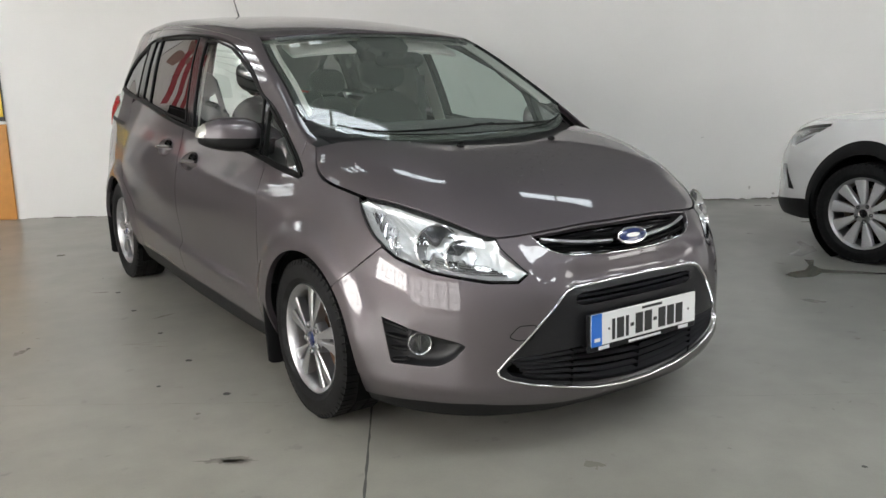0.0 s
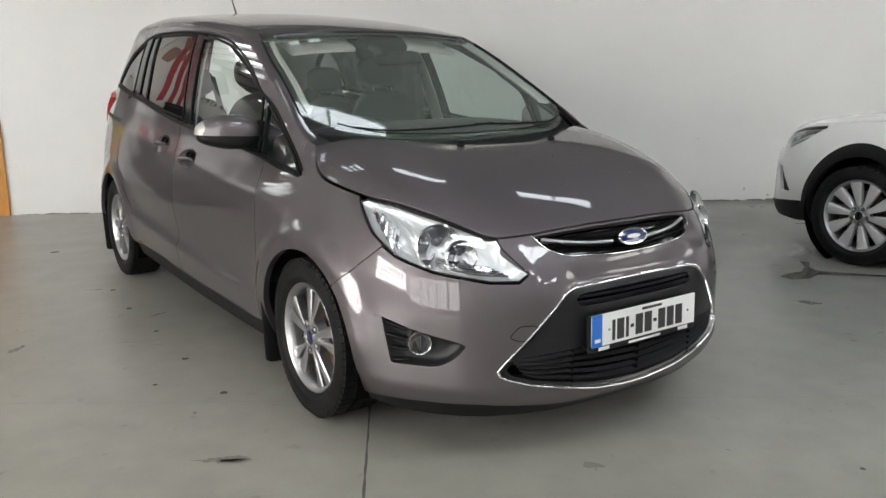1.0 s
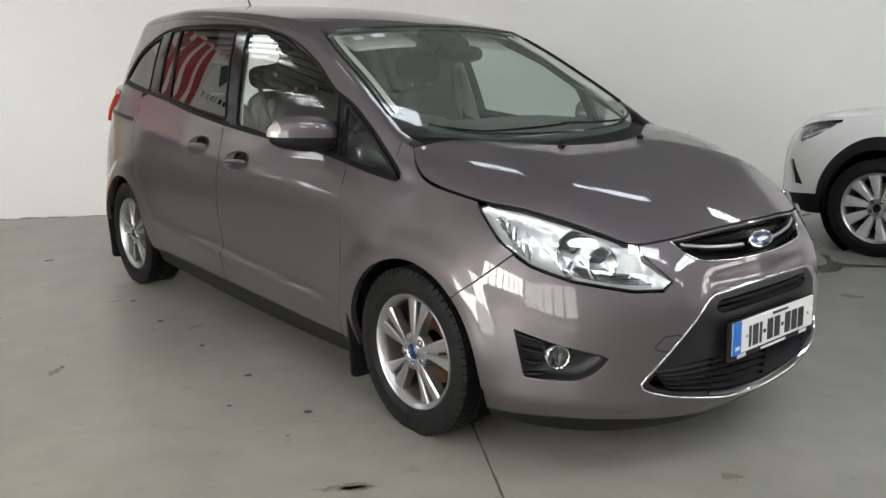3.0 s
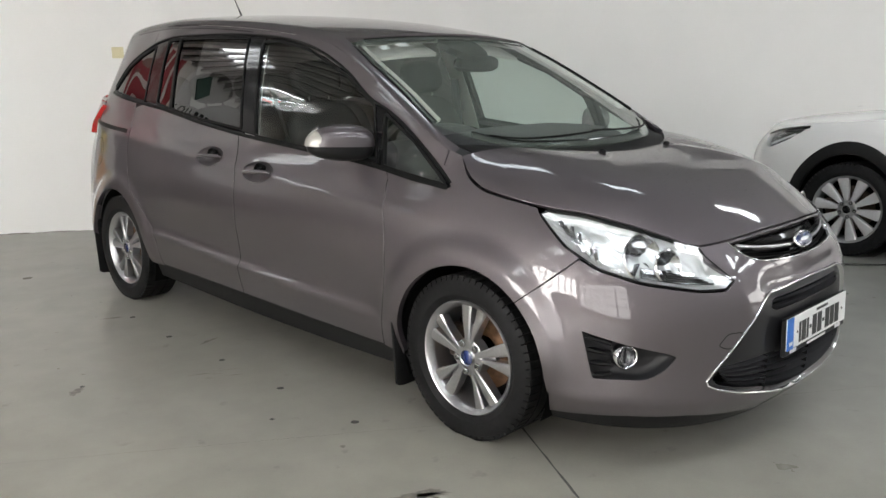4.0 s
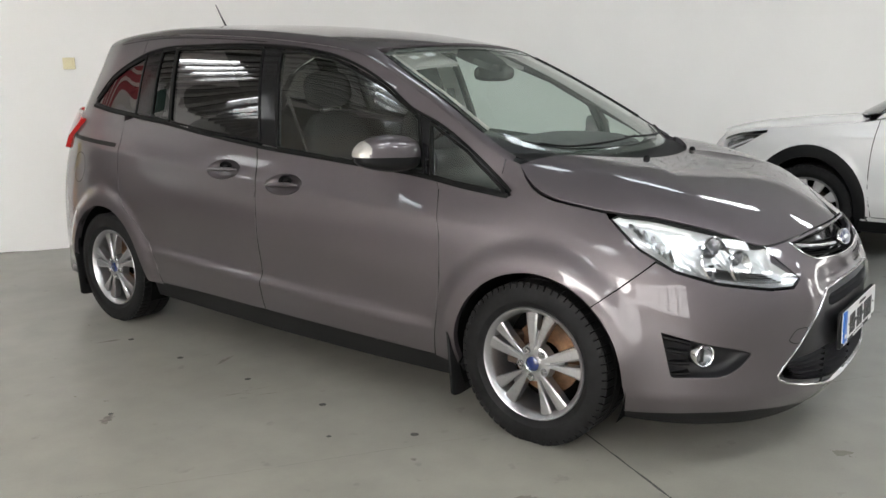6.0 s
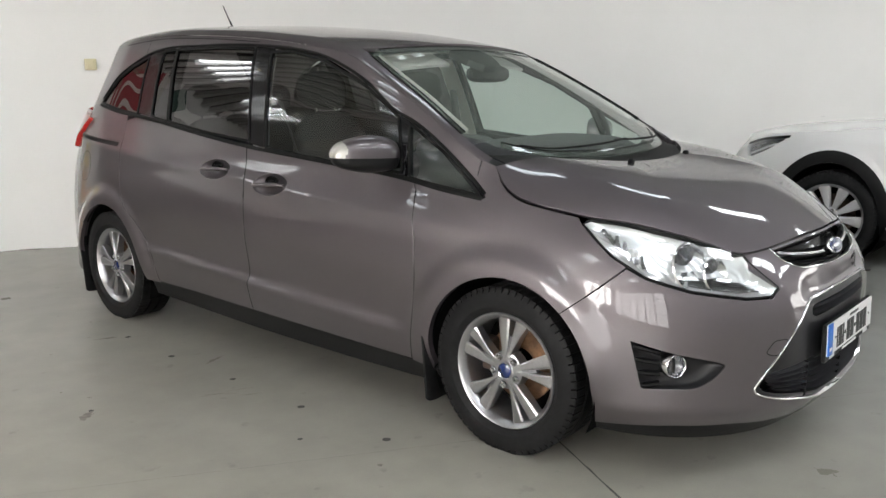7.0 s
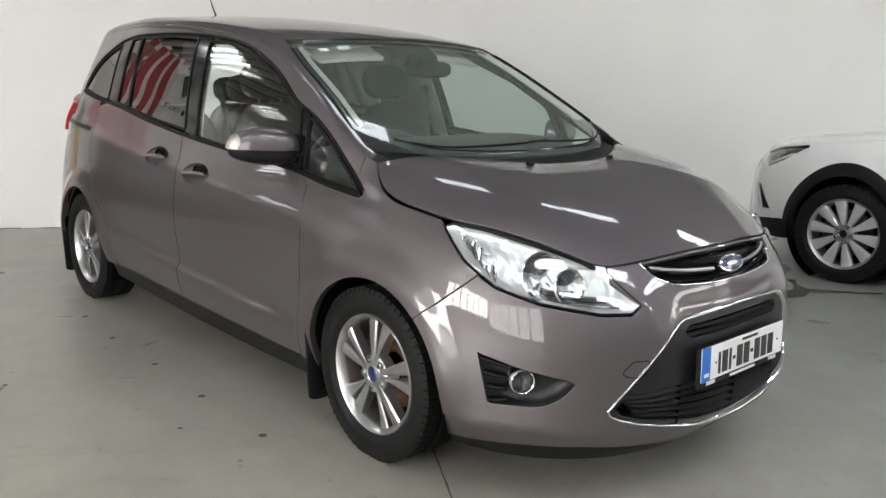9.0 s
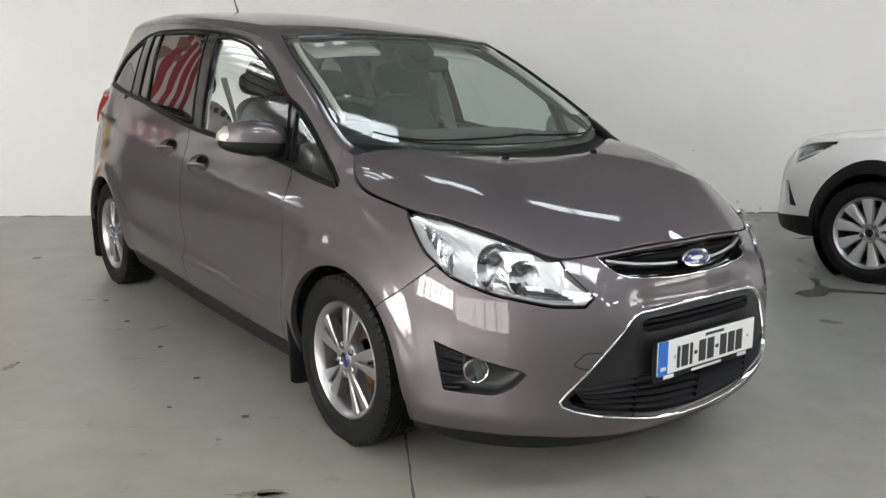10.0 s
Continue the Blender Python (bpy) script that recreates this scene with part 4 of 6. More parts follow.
for k in range(len(foot) - 1):
    dirt.faces.new((foot[k], foot[k + 1], head[k + 1], head[k]))
dirt.transform(HALL)
tagged(part("baseboard", dirt, GRIME), "grimy line of chipped plaster at the wall's foot", "wall foot", kind="structure")
for u, z, w, h in ((-1.62, 0.6, 0.05, 0.006), (0.55, 0.3, 0.03, 0.02), (2.7, 0.62, 0.04, 0.005), (3.2, 0.12, 0.02, 0.03), (3.45, 0.05, 0.03, 0.02), (5.2, 0.9, 0.05, 0.004)):
    pts = blob(0, 0, w / 2, h / 2, 0.1, 0.5, 14)
    mark = bmesh.new()
    mark.faces.new([mark.verts.new((u + x, BACK - 0.0015, z + y)) for x, y in pts])
    mark.transform(HALL)
    tagged(part("wall_mark", mark, SCUFF), "small grey scuff on the white wall", "wall mark", kind="structure")

# ---------------------------------------------------------------- where the car's surfaces meet
LEN_S = chord[-1] - 2 * STEP


def top_height(x, y):
    return np.minimum(np.maximum(bonnet.height(x, y), screen.height(x, y)), roof.height(x, y))


def meeting(s, height, low):
    """The height at which the flank reaches the surface over it."""
    z = np.arange(low, 1.7, 0.002)
    p, _ = flank(np.stack([np.full_like(z, s), z], -1))
    gap = z - height(np.abs(p[:, 0]), p[:, 1])
    k = np.argmax(gap > 0)
    return float(z[k]) if gap.max() > 0 else 1.68


NOSE_S = np.arange(0, 1.72, 0.02)
nose_z = CUT(NOSE_S)
RAIL_S = np.arange(1.60, 5.0, 0.02)
rail_z = np.array([meeting(s, top_height, 0.85) for s in RAIL_S])
rail_z = softened(rail_z[:, None], 3, 0)[:, 0]


def nose(s):
    return np.interp(s, NOSE_S, nose_z)


def rail(s):
    return np.interp(s, RAIL_S, rail_z)


def drop(s):
    """How far below the rail's ridge the flank ends."""
    return np.interp(s, [1.6, 2.2, 2.8, 5.0], [0.014, 0.02, 0.03, 0.04])


def inward(s):
    """How far inside the ridge the roof or the glass begins."""
    return np.interp(s, [1.6, 2.2, 2.5, 3.0, 5.0], [0.028, 0.03, 0.05, 0.06, 0.06])


def mirrored(half):
    half = np.asarray(half, float)
    return np.concatenate([half, half[::-1] * [-1, 1]])


def arc(centre, r, a0, a1, n=24):
    return [(centre[0] + r * math.cos(radians(a)), centre[1] + r * math.sin(radians(a))) for a in np.linspace(a0, a1, n)]


SF, SR = s_at_y(-0.012), s_at_y(2.788)
ARCH_Z, ARCH_R = 0.312, 0.35

# ---------------------------------------------------------------- the brown-grey car: shell
car = tagged(empty("car"), "brown-grey metallic people carrier, clean, parked on the hall floor", "car")

top_line = [(s, nose(s) - 0.004) for s in np.arange(0, 0.56, 0.02)]
LAMP_LOW = [(0.553, 0.735), (0.458, 0.666), (0.496, 0.637), (0.6, 0.639), (0.8, 0.667), (0.945, 0.705), (1.012, 0.735)]
half = (top_line + [(a, b - 0.004) for a, b in LAMP_LOW] 
        + arc((SF, ARCH_Z), ARCH_R, 132.5, 178, 14) + [(1.095, 0.25), (1.108, 0.195), (0.95, 0.212), (0.831, 0.222), (0.63, 0.225), (0.45, 0.21), (0.31, 0.197), (0.0, 0.19)])
UPPER = [(0.0, 0.695), (0.2, 0.7), (0.335, 0.715), (0.385, 0.737), (0.425, 0.772)] + [(s, nose(s) - 0.008) for s in np.arange(0.4, -0.01, -0.02)]
LOWER = [(0.0, 0.222), (0.07, 0.224), (0.2, 0.24), (0.335, 0.268), (0.45, 0.291), (0.53, 0.312), (0.565, 0.328), (0.572, 0.345), (0.55, 0.372),
         (0.345, 0.585), (0.325, 0.6), (0.295, 0.608), (0.1, 0.615), (0.0, 0.616)]
FOG = rounded([(0.985, 0.507, 0.004), (0.84, 0.472), (0.7, 0.444, 0.02), (0.672, 0.432, 0.03), (0.71, 0.385, 0.06), (0.77, 0.352, 0.05), (0.945, 0.347, 0.012)])
bumper = panel("front_bumper", flank, mirrored(half), PAINT, car, holes=[mirrored(UPPER), mirrored(LOWER), FOG, FOG * [-1, 1]], thick=0.02)

hood_half = []
for s in np.arange(0, 1.605, 0.02):
    p, _ = flank([(s, nose(s))])
    n2 = np.array([np.interp(s, S_ALL, NX), np.interp(s, S_ALL, NY)])
    hood_half.append((abs(p[0][0]) - 0.0045 * n2[0], p[0][1] - 0.0045 * n2[1]))
hood_half[0] = (0.0, hood_half[1][1])


def cowl_line(x):
    """Where the bonnet ends before the windscreen."""
    return -0.045 + 0.42 * x * x + 1.35 * max(0.0, x - 0.4) ** 2


# the bonnet's rear edge, before the black cowl
hood_line = hermite([(0.0, -0.15), (0.1, -0.145), (0.24, -0.122), (0.45, -0.012), (0.54, 0.05), (0.64, 0.105), (0.72, 0.139)])
hood_half += [(x, float(hood_line(x))) for x in np.arange(0.68, -0.01, -0.04)]
hood = panel("bonnet", bonnet, mirrored(hood_half), PAINT, car, thick=0.02)

screen_half = [(x, cowl_line(x) + 0.026) for x in np.arange(0, 0.63, 0.05)]
for s in np.arange(1.72, 2.4, 0.03):
    p, _ = flank([(s, rail(s))])
    x, y = abs(p[0][0]) - inward(s) - 0.006, p[0][1] + 0.01
    if y > cowl_line(x) + 0.05 and y < 0.9:
        screen_half.append((x, y))
screen_half += [(x, 0.888 + 0.15 * x * x) for x in np.arange(0.55, -0.01, -0.05)]
windscreen = panel("windscreen", screen, mirrored(screen_half), GLASS, car, "green-tinted windscreen", offset=-0.004, thick=0.004)
windscreen.visible_shadow = False

roof_half = [(x, 0.9 + 0.15 * x * x) for x in np.arange(0, 0.55, 0.05)]
for s in np.arange(2.44, 4.86, 0.04):
    p, _ = flank([(s, rail(s))])
    x, y = abs(p[0][0]) - inward(s) - 0.005, p[0][1]
    if y > 0.955:
        roof_half.append((x, y))
y_end = roof_half[-1][1]
roof_half += [(roof_half[-1][0] - 0.08, y_end + 0.05), (0.25, y_end + 0.07), (0.0, y_end + 0.075)]
roof_skin = panel("roof", roof, mirrored(roof_half), PAINT, car, thick=0.02)
headlining = panel("headlining", roof, mirrored(np.array(roof_half) * [0.98, 1]), LINING, car, "light grey headlining", offset=-0.04, thick=0.004, spacing=0.05, closed=True)

# outlines on the flank
QUARTER = [(1.625, 0.926), (1.972, 0.972), (2.022, 1.172), (1.828, 1.07)]
FRONT_GLASS = [(2.018, 0.985), (2.45, 1.012), (2.872, 1.045), (2.962, 1.474), (2.824, 1.472), (2.6, 1.43), (2.306, 1.318), (2.093, 1.2)]
REAR_GLASS = [(2.998, 1.07), (3.35, 1.1), (3.717, 1.14), (3.786, 1.509), (3.4, 1.505), (3.1, 1.494)]
VENT_GLASS = [(3.735, 1.143), (3.905, 1.166), (3.93, 1.502), (3.802, 1.509)]
LAST_GLASS = [(4.068, 1.17), (4.3, 1.196), (4.515, 1.226), (4.375, 1.36), (4.25, 1.423), (4.085, 1.478)]
DOOR_BACK = [(3.77, 0.292), (3.79, 0.43), (3.85, 0.53), (3.93, 0.607), (4.03, 0.672), (4.085, 0.74), (4.13, 0.885), (4.158, 1.0), (4.165, 1.13)]
DLO_TOP = [(4.525, 1.214), (4.515, 1.25), (4.385, 1.373), (4.25, 1.44), (4.09, 1.494), (3.93, 1.517), (3.6, 1.523), (3.1, 1.51), (2.83, 1.488), (2.6, 1.447), (2.3, 1.333),
           (2.1, 1.217), (2.02, 1.188), (1.825, 1.087), (1.602, 0.932)]


def build_flank(side):
    word = "driver's side" if side > 0 else "passenger's side"
    # wing
    wing = ([(1.016, 0.738), (1.076, 0.767), (1.206, 0.862)] + [(s, nose(s) - 0.0045) for s in np.arange(1.22, 1.61, 0.02)] + [(1.652, rail(1.66) - drop(1.66))]
            + [(1.655, 0.99), (1.597, 0.92), (1.62, 0.908), (1.75, 0.925), (1.935, 0.948), (1.918, 0.92), (1.872, 0.75), (1.868, 0.6), (1.885, 0.42), (1.918, 0.252), (1.815, 0.235)]
            + arc((SF, ARCH_Z), ARCH_R, -8, 131.6, 40))
    panel("wing", flank, np.array(wing), PAINT, car, side=side, thick=0.025)
    # doors, with an oval sunk behind each handle
    cup_f, cup_r = (2.778, 0.885), (3.212, 0.927)

    def oval(c, a=0.118, b=0.047):
        return np.array([(c[0] + a * math.cos(t), c[1] + b * math.sin(t) - 0.04 * a * math.cos(t)) for t in np.linspace(0, 2 * math.pi, 40)[:-1]])
    belt_f = [(x, 0.955 + (x - 1.94) * 0.083) for x in np.arange(1.95, 3.0, 0.06)]
    door_f = [(1.925, 0.925), (1.878, 0.75), (1.874, 0.6), (1.891, 0.42), (1.924, 0.258), (2.35, 0.268), (2.928, 0.283), (2.927, 0.4), (2.922, 0.6), (2.93, 0.75), (2.965, 0.9), (3.003, 1.04)] + belt_f[::-1]
    front_door = panel("front_door", flank, np.array(door_f), PAINT, car, holes=[oval(cup_f)], side=side, thick=0.025)
    belt_r = [(x, 1.052 + (x - 3.01) * 0.092) for x in np.arange(3.02, 4.14, 0.07)]
    door_r = [(3.011, 1.04), (2.973, 0.9), (2.938, 0.75), (2.93, 0.6), (2.935, 0.4), (2.936, 0.283), (3.4, 0.291)] + [(a - 0.005, b) for a, b in DOOR_BACK] + belt_r[::-1]
    rear_door = panel("rear_door", flank, np.array(door_r), PAINT, car, holes=[oval(cup_r)], side=side, thick=0.025)
    for door, c in ((front_door, cup_f), (rear_door, cup_r)):
        # the bowl
        verts, faces, n = [], [], 40
        rings = [(1.0, 0.0), (0.97, 0.006), (0.85, 0.016), (0.6, 0.022), (0.3, 0.024), (0.02, 0.0245)]
        for k, depth in rings:
            ring = oval(c, 0.118 * k, 0.047 * k)
            place, nn = flank(ring * [side, 1])
            verts += [*(place - (depth + 0.001) * nn)]
        m = len(ring)
        for j in range(len(rings) - 1):
            for k in range(m):
                q = (j * m + k, j * m + (k + 1) % m, (j + 1) * m + (k + 1) % m, (j + 1) * m + k)
                faces.append(q if side > 0 else q[::-1])
        link("handle_cup", verts, faces, PAINT, door)
        ribbon("cup_edge", flank, oval(c, 0.119, 0.048), 0.004, PAINT, door, side=side, proud=0.0014, closed=True)
        # black ring in the cup stands for the shade behind the handle
        ribbon("recess_shade", flank, np.array([(c[0] + 0.03 * math.cos(t), c[1] + 0.02 + 0.011 * math.sin(t)) for t in np.linspace(0, 2 * math.pi, 24)[:-1]]), 0.018, SEAL, door, side=side, proud=-0.0175, closed=True, thick=0.002)
        # the bar, bowed over the bowl
        line = np.array([(c[0] + u * 0.102, c[1] - 0.004 - u * 0.006) for u in np.linspace(-1, 1, 17)])
        place, nn = flank(line * [side, 1])
        lift = 0.006 + 0.012 * (1 - np.linspace(-1, 1, 17) ** 4)
        radius = [0.009 + 0.008 * (1 - abs(u) ** 3) for u in np.linspace(-1, 1, 17)]
        part("handle", tube(place + nn * lift[:, None], radius, 12, flat=0.6), PAINT, door, smooth=60)
    # the body side behind and over the doors
    side_line = ([(1.66, rail(1.66) - drop(1.66))] + [(s, rail(s) - drop(s)) for s in np.arange(1.7, 4.9, 0.04)]
                 + [(4.93, 1.45), (5.0, 1.25), (4.985, 1.17), (4.86, 1.15), (4.79, 1.14), (4.83, 1.09), (4.93, 1.03), (4.95, 0.97), (4.78, 0.72), (4.62, 0.6)]
                 + arc((SR, ARCH_Z), ARCH_R + 0.006, 40, 180, 40) + [(SR - ARCH_R - 0.01, 0.285), (3.78, 0.28)]
                 + [(a + 0.002, b) for a, b in DOOR_BACK[:-1]] + [(4.163, 1.115), (4.172, 1.16), (4.35, 1.182)] + DLO_TOP + [(1.61, 0.945), (1.66, 0.995)])
    panel("body_side", flank, np.array(side_line), PAINT, car, side=side, thick=0.02)
    # the ridge over the glass, from the foot of the pillar to the tail
    verts, faces, norms = [], [], []
    ss = np.arange(1.63, 4.88, 0.03)
    cols = 9
    for s in ss:
        p0, n0 = flank([(s, rail(s) - drop(s) + 0.002)])
        p1, _ = flank([(s, rail(s))])
        x = abs(p1[0][0])
        xin = x - inward(s)
        zin = top_height(np.array([xin]), np.array([p1[0][1]]))[0]
        a, b, c = p0[0], p1[0], np.array([-xin, p1[0][1], zin])
        for u in np.linspace(0, 1, cols):
            q = (1 - u) ** 2 * a + 2 * u * (1 - u) * b + u * u * c
            verts.append(q * [1 if side > 0 else -1, 1, 1])
    for i in range(len(ss) - 1):
        for j in range(cols - 1):
            q = (i * cols + j, i * cols + j + 1, (i + 1) * cols + j + 1, (i + 1) * cols + j)
            faces.append(q if side > 0 else q[::-1])
    link("roof_rail", verts, faces, PAINT, car)
    # dark shell behind the gaps, cabin lining
    back = ([(1.22, 0.8), (1.6, 0.9), (2.0, 0.945), (3.0, 1.03), (4.15, 1.13), (4.6, 1.18), (4.9, 1.1), (4.9, 0.62)] + arc((SR, ARCH_Z), ARCH_R + 0.03, 35, 180, 24)
            + [(3.8, 0.22), (1.95, 0.22)] + arc((SF, ARCH_Z), ARCH_R + 0.03, 0, 125, 24))
    panel("inner_shell", flank, np.array(back), DARK, car, side=side, offset=-0.036, thick=0.002, spacing=0.05, closed=True)
    # glass and the black pillars between
    for name, loop, mat, parent in (("quarter_glass", QUARTER, SIDE_GLASS, car), ("door_glass", FRONT_GLASS, SIDE_GLASS, front_door), ("door_glass", REAR_GLASS, PRIVACY, rear_door),
                                    ("vent_glass", VENT_GLASS, PRIVACY, rear_door), ("rear_quarter_glass", LAST_GLASS, PRIVACY, car)):
        g = panel(name, flank, rounded(loop, 0.018), mat, parent, "dark privacy glass" if mat is PRIVACY else "clear green-tinted glass", side=side, offset=-0.008, thick=0.003)
        g.visible_shadow = False
        loop_d = dense(rounded(loop, 0.018), 0.02)
        centre = loop_d.mean(0)
        ribbon("window_seal", flank, loop_d + (loop_d - centre) / np.linalg.norm(loop_d - centre, axis=1)[:, None] * 0.003, 0.011, SEAL, parent, side=side, proud=0.0, closed=True, thick=0.02)
    for name, loop in (("pillar_trim", [(2.005, 0.978), (2.03, 1.18), (2.085, 1.205), (2.012, 0.978)]), ("pillar_trim", [(2.87, 1.043), (2.958, 1.49), (3.1, 1.505), (2.998, 1.058)]),
                       ("pillar_trim", [(3.9, 1.16), (3.925, 1.514), (4.09, 1.49), (4.072, 1.178)]), ("pillar_trim", [(3.715, 1.142), (3.784, 1.512), (3.804, 1.512), (3.737, 1.142)])):
        panel(name, flank, rounded(loop, 0.006), GLOSS_BLACK, car, "gloss black window pillar", side=side, offset=-0.004, thick=0.02)
    ribbon("waist_trim", flank, way((1.61, 0.917), (1.8, 0.937), (1.97, 0.962), (2.45, 1.002), (2.96, 1.04), (3.4, 1.085), (3.9, 1.146), (4.3, 1.18), (4.53, 1.212)), 0.017, SEAL, car, side=side, proud=0.004)
    ribbon("window_trim", flank, np.concatenate([way(*DLO_TOP[1:])]), 0.011, SEAL, car, side=side, proud=0.003, thick=0.02)
    # the sliding door's track, fuel flap and tail lamp
    ribbon("door_track", flank, way((4.19, 1.0), (4.45, 1.015), (4.7, 1.035), (4.88, 1.055)), 0.022, SEAL, car, "black sliding door track", side=side, proud=0.001)
    if side > 0:
        ribbon("fuel_flap", flank, np.array([(4.58 + 0.075 * math.cos(t), 0.86 + 0.085 * math.sin(t)) for t in np.linspace(0, 2 * math.pi, 40)[:-1]]), 0.005, SEAL, car, side=side, proud=0.0008, closed=True)
    panel("tail_lamp", flank, rounded([(4.6, 1.128), (4.72, 1.156), (4.95, 1.18), (5.12, 1.175), (5.15, 1.02), (5.05, 0.93), (4.88, 0.955), (4.82, 1.015), (4.7, 1.07)], 0.01), RED_LENS, car, "red tail lamp", side=side, offset=0.024, thick=0.05)
    # dark shut lines of the doors and the seam under the roof rail
    for line in ([(1.9215, 0.925), (1.875, 0.75), (1.871, 0.6), (1.888, 0.42), (1.921, 0.256)], [(3.007, 1.04), (2.969, 0.9), (2.934, 0.75), (2.926, 0.6), (2.931, 0.4), (2.932, 0.285)],
                 [(a - 0.0015, b) for a, b in DOOR_BACK]):
        ribbon("shut_line", flank, way(*line), 0.0055, SEAL, car, side=side, proud=-0.001)
    ribbon("roof_seam", flank, np.array([(s, rail(s) - drop(s) - 0.014) for s in np.arange(3.1, 4.4, 0.05)]), 0.004, SEAL, car, side=side, proud=0.0006)
    for sa in (3.085, 4.12):
        ribbon("door_head_seam", flank, way((sa, 1.525 - 0.035 * (sa > 4)), (sa + 0.012, rail(sa) - drop(sa) - 0.014)), 0.004, SEAL, car, side=side, proud=0.0006)
    # sill, mud flaps, wheel housings
    panel("sill", flank, np.array([(1.80, 0.232), (1.92, 0.247), (2.35, 0.262), (2.93, 0.277), (3.4, 0.285), (3.84, 0.285), (3.87, 0.2), (3.4, 0.185), (2.9, 0.172), (2.3, 0.165), (1.8, 0.17)]), BLACK, car, "black plastic sill", side=side, offset=-0.004, thick=0.15)
    for s0, y0, zlow in ((1.80, 0.35, 0.112), (SR + 0.36, 3.135, 0.1)):
        place, nn = flank([(s0 * side, 0.4)])
        x = place[0][0]
        flap = prism([(0.004, 0.012), (0.02, 0), (0.05, -0.004), (0.16, 0.0), (0.16, 0.33), (0.05, 0.34), (0.0, 0.33)], 0.012, None, 0.004)
        flap.transform(Matrix.Translation((x + 0.002 * (1 if side > 0 else -1), y0, zlow)) @ Matrix.Diagonal((1 if side > 0 else -1, 1, 1, 1)) @ Matrix.Rotation(radians(90), 4, "X") @ Matrix.Rotation(radians(-4), 4, "X"))
        bmesh.ops.recalc_face_normals(flap, faces=flap.faces[:])
        part("mud_flap", flap, BLACK, car, "black rubber mud flap", smooth=40)
    for sa, ya in ((SF, -0.012), (SR, 2.788)):
        bm = bmesh.new()
        n = 28
        xs = (0.35, 0.6, 0.845)
        rows = []
        for x in xs:
            rows.append([bm.verts.new((-side * x, ya + (ARCH_R + 0.012) * math.cos(radians(a)), ARCH_Z + (ARCH_R + 0.012) * math.sin(radians(a)))) for a in np.linspace(-25, 205, n)])
        for a, b in zip(rows[:-1], rows[1:]):
            for k in range(n - 1):
                bm.faces.new((a[k], a[k + 1], b[k + 1], b[k]))
        bm.faces.new(rows[0])
        part("wheel_housing", bm, DARK, car, smooth=60)


build_flank(1)
build_flank(-1)

# tail, underside
SB = 2 * LEN_S
tail_half = [(5.06, 1.0), (5.03, 1.2), (4.97, 1.5), (5.1, 1.585), (LEN_S, 1.6)]
tailgate = panel("tailgate", flank, np.array(tail_half + [(SB - a, b) for a, b in tail_half[-2::-1]] + [(SB - 5.2, 0.66), (5.2, 0.66)]), PAINT, car, thick=0.02, spacing=0.04)
panel("rear_window", flank, rounded([(5.17, 1.1), (5.1, 1.5), (SB - 5.1, 1.5), (SB - 5.17, 1.1)], 0.06), GLOSS_BLACK, car, "dark rear window", offset=0.003, thick=0.004, spacing=0.04)
rear_half = [(4.955, 0.955), (4.785, 0.715), (4.625, 0.595)] + arc((SR, ARCH_Z), ARCH_R + 0.006, 38, -10, 12) + [(4.65, 0.2)]
panel("rear_bumper", flank, np.array([(5.04, 0.92), (5.18, 0.65), (SB - 5.18, 0.65), (SB - 5.04, 0.92)] + [(SB - a, b) for a, b in rear_half] + rear_half[::-1]), PAINT, car, thick=0.02, spacing=0.04)
part("underbody", box(1.2, 4.1, 0.03, pose(0, 1.35, 0.2)), DARK, car)
part("firewall", box(1.25, 0.02, 0.62, pose(0, 0.34, 0.55)), DARK, car)
part("cabin_floor", box(1.4, 2.95, 0.02, pose(0, 1.75, 0.32)), DASH, car)
panel("cowl", bonnet, mirrored([(x, -0.19 + 0.42 * x * x) for x in np.arange(0, 0.66, 0.05)] + [(x, 0.09 + 0.42 * x * x) for x in np.arange(0.65, -0.01, -0.05)]), BLACK, car, "black plastic cowl", offset=-0.022, thick=0.003)
# front lip below the bumper
lip = [(s, z) for s, z in ((0.0, 0.188), (0.31, 0.195), (0.45, 0.208), (0.63, 0.223), (0.831, 0.22), (0.95, 0.21), (1.1, 0.193), (1.105, 0.16), (0.9, 0.158), (0.6, 0.158), (0.0, 0.155))]
panel("front_lip", flank, mirrored(lip), BLACK, car, "black plastic lip", offset=-0.006, thick=0.06, spacing=0.04)

# ---------------------------------------------------------------- lamps and grilles
LAMP = [(0.55, 0.742), (0.463, 0.667), (0.498, 0.643), (0.6, 0.645), (0.8, 0.673), (0.945, 0.711), (1.066, 0.77), (1.196, 0.862)]


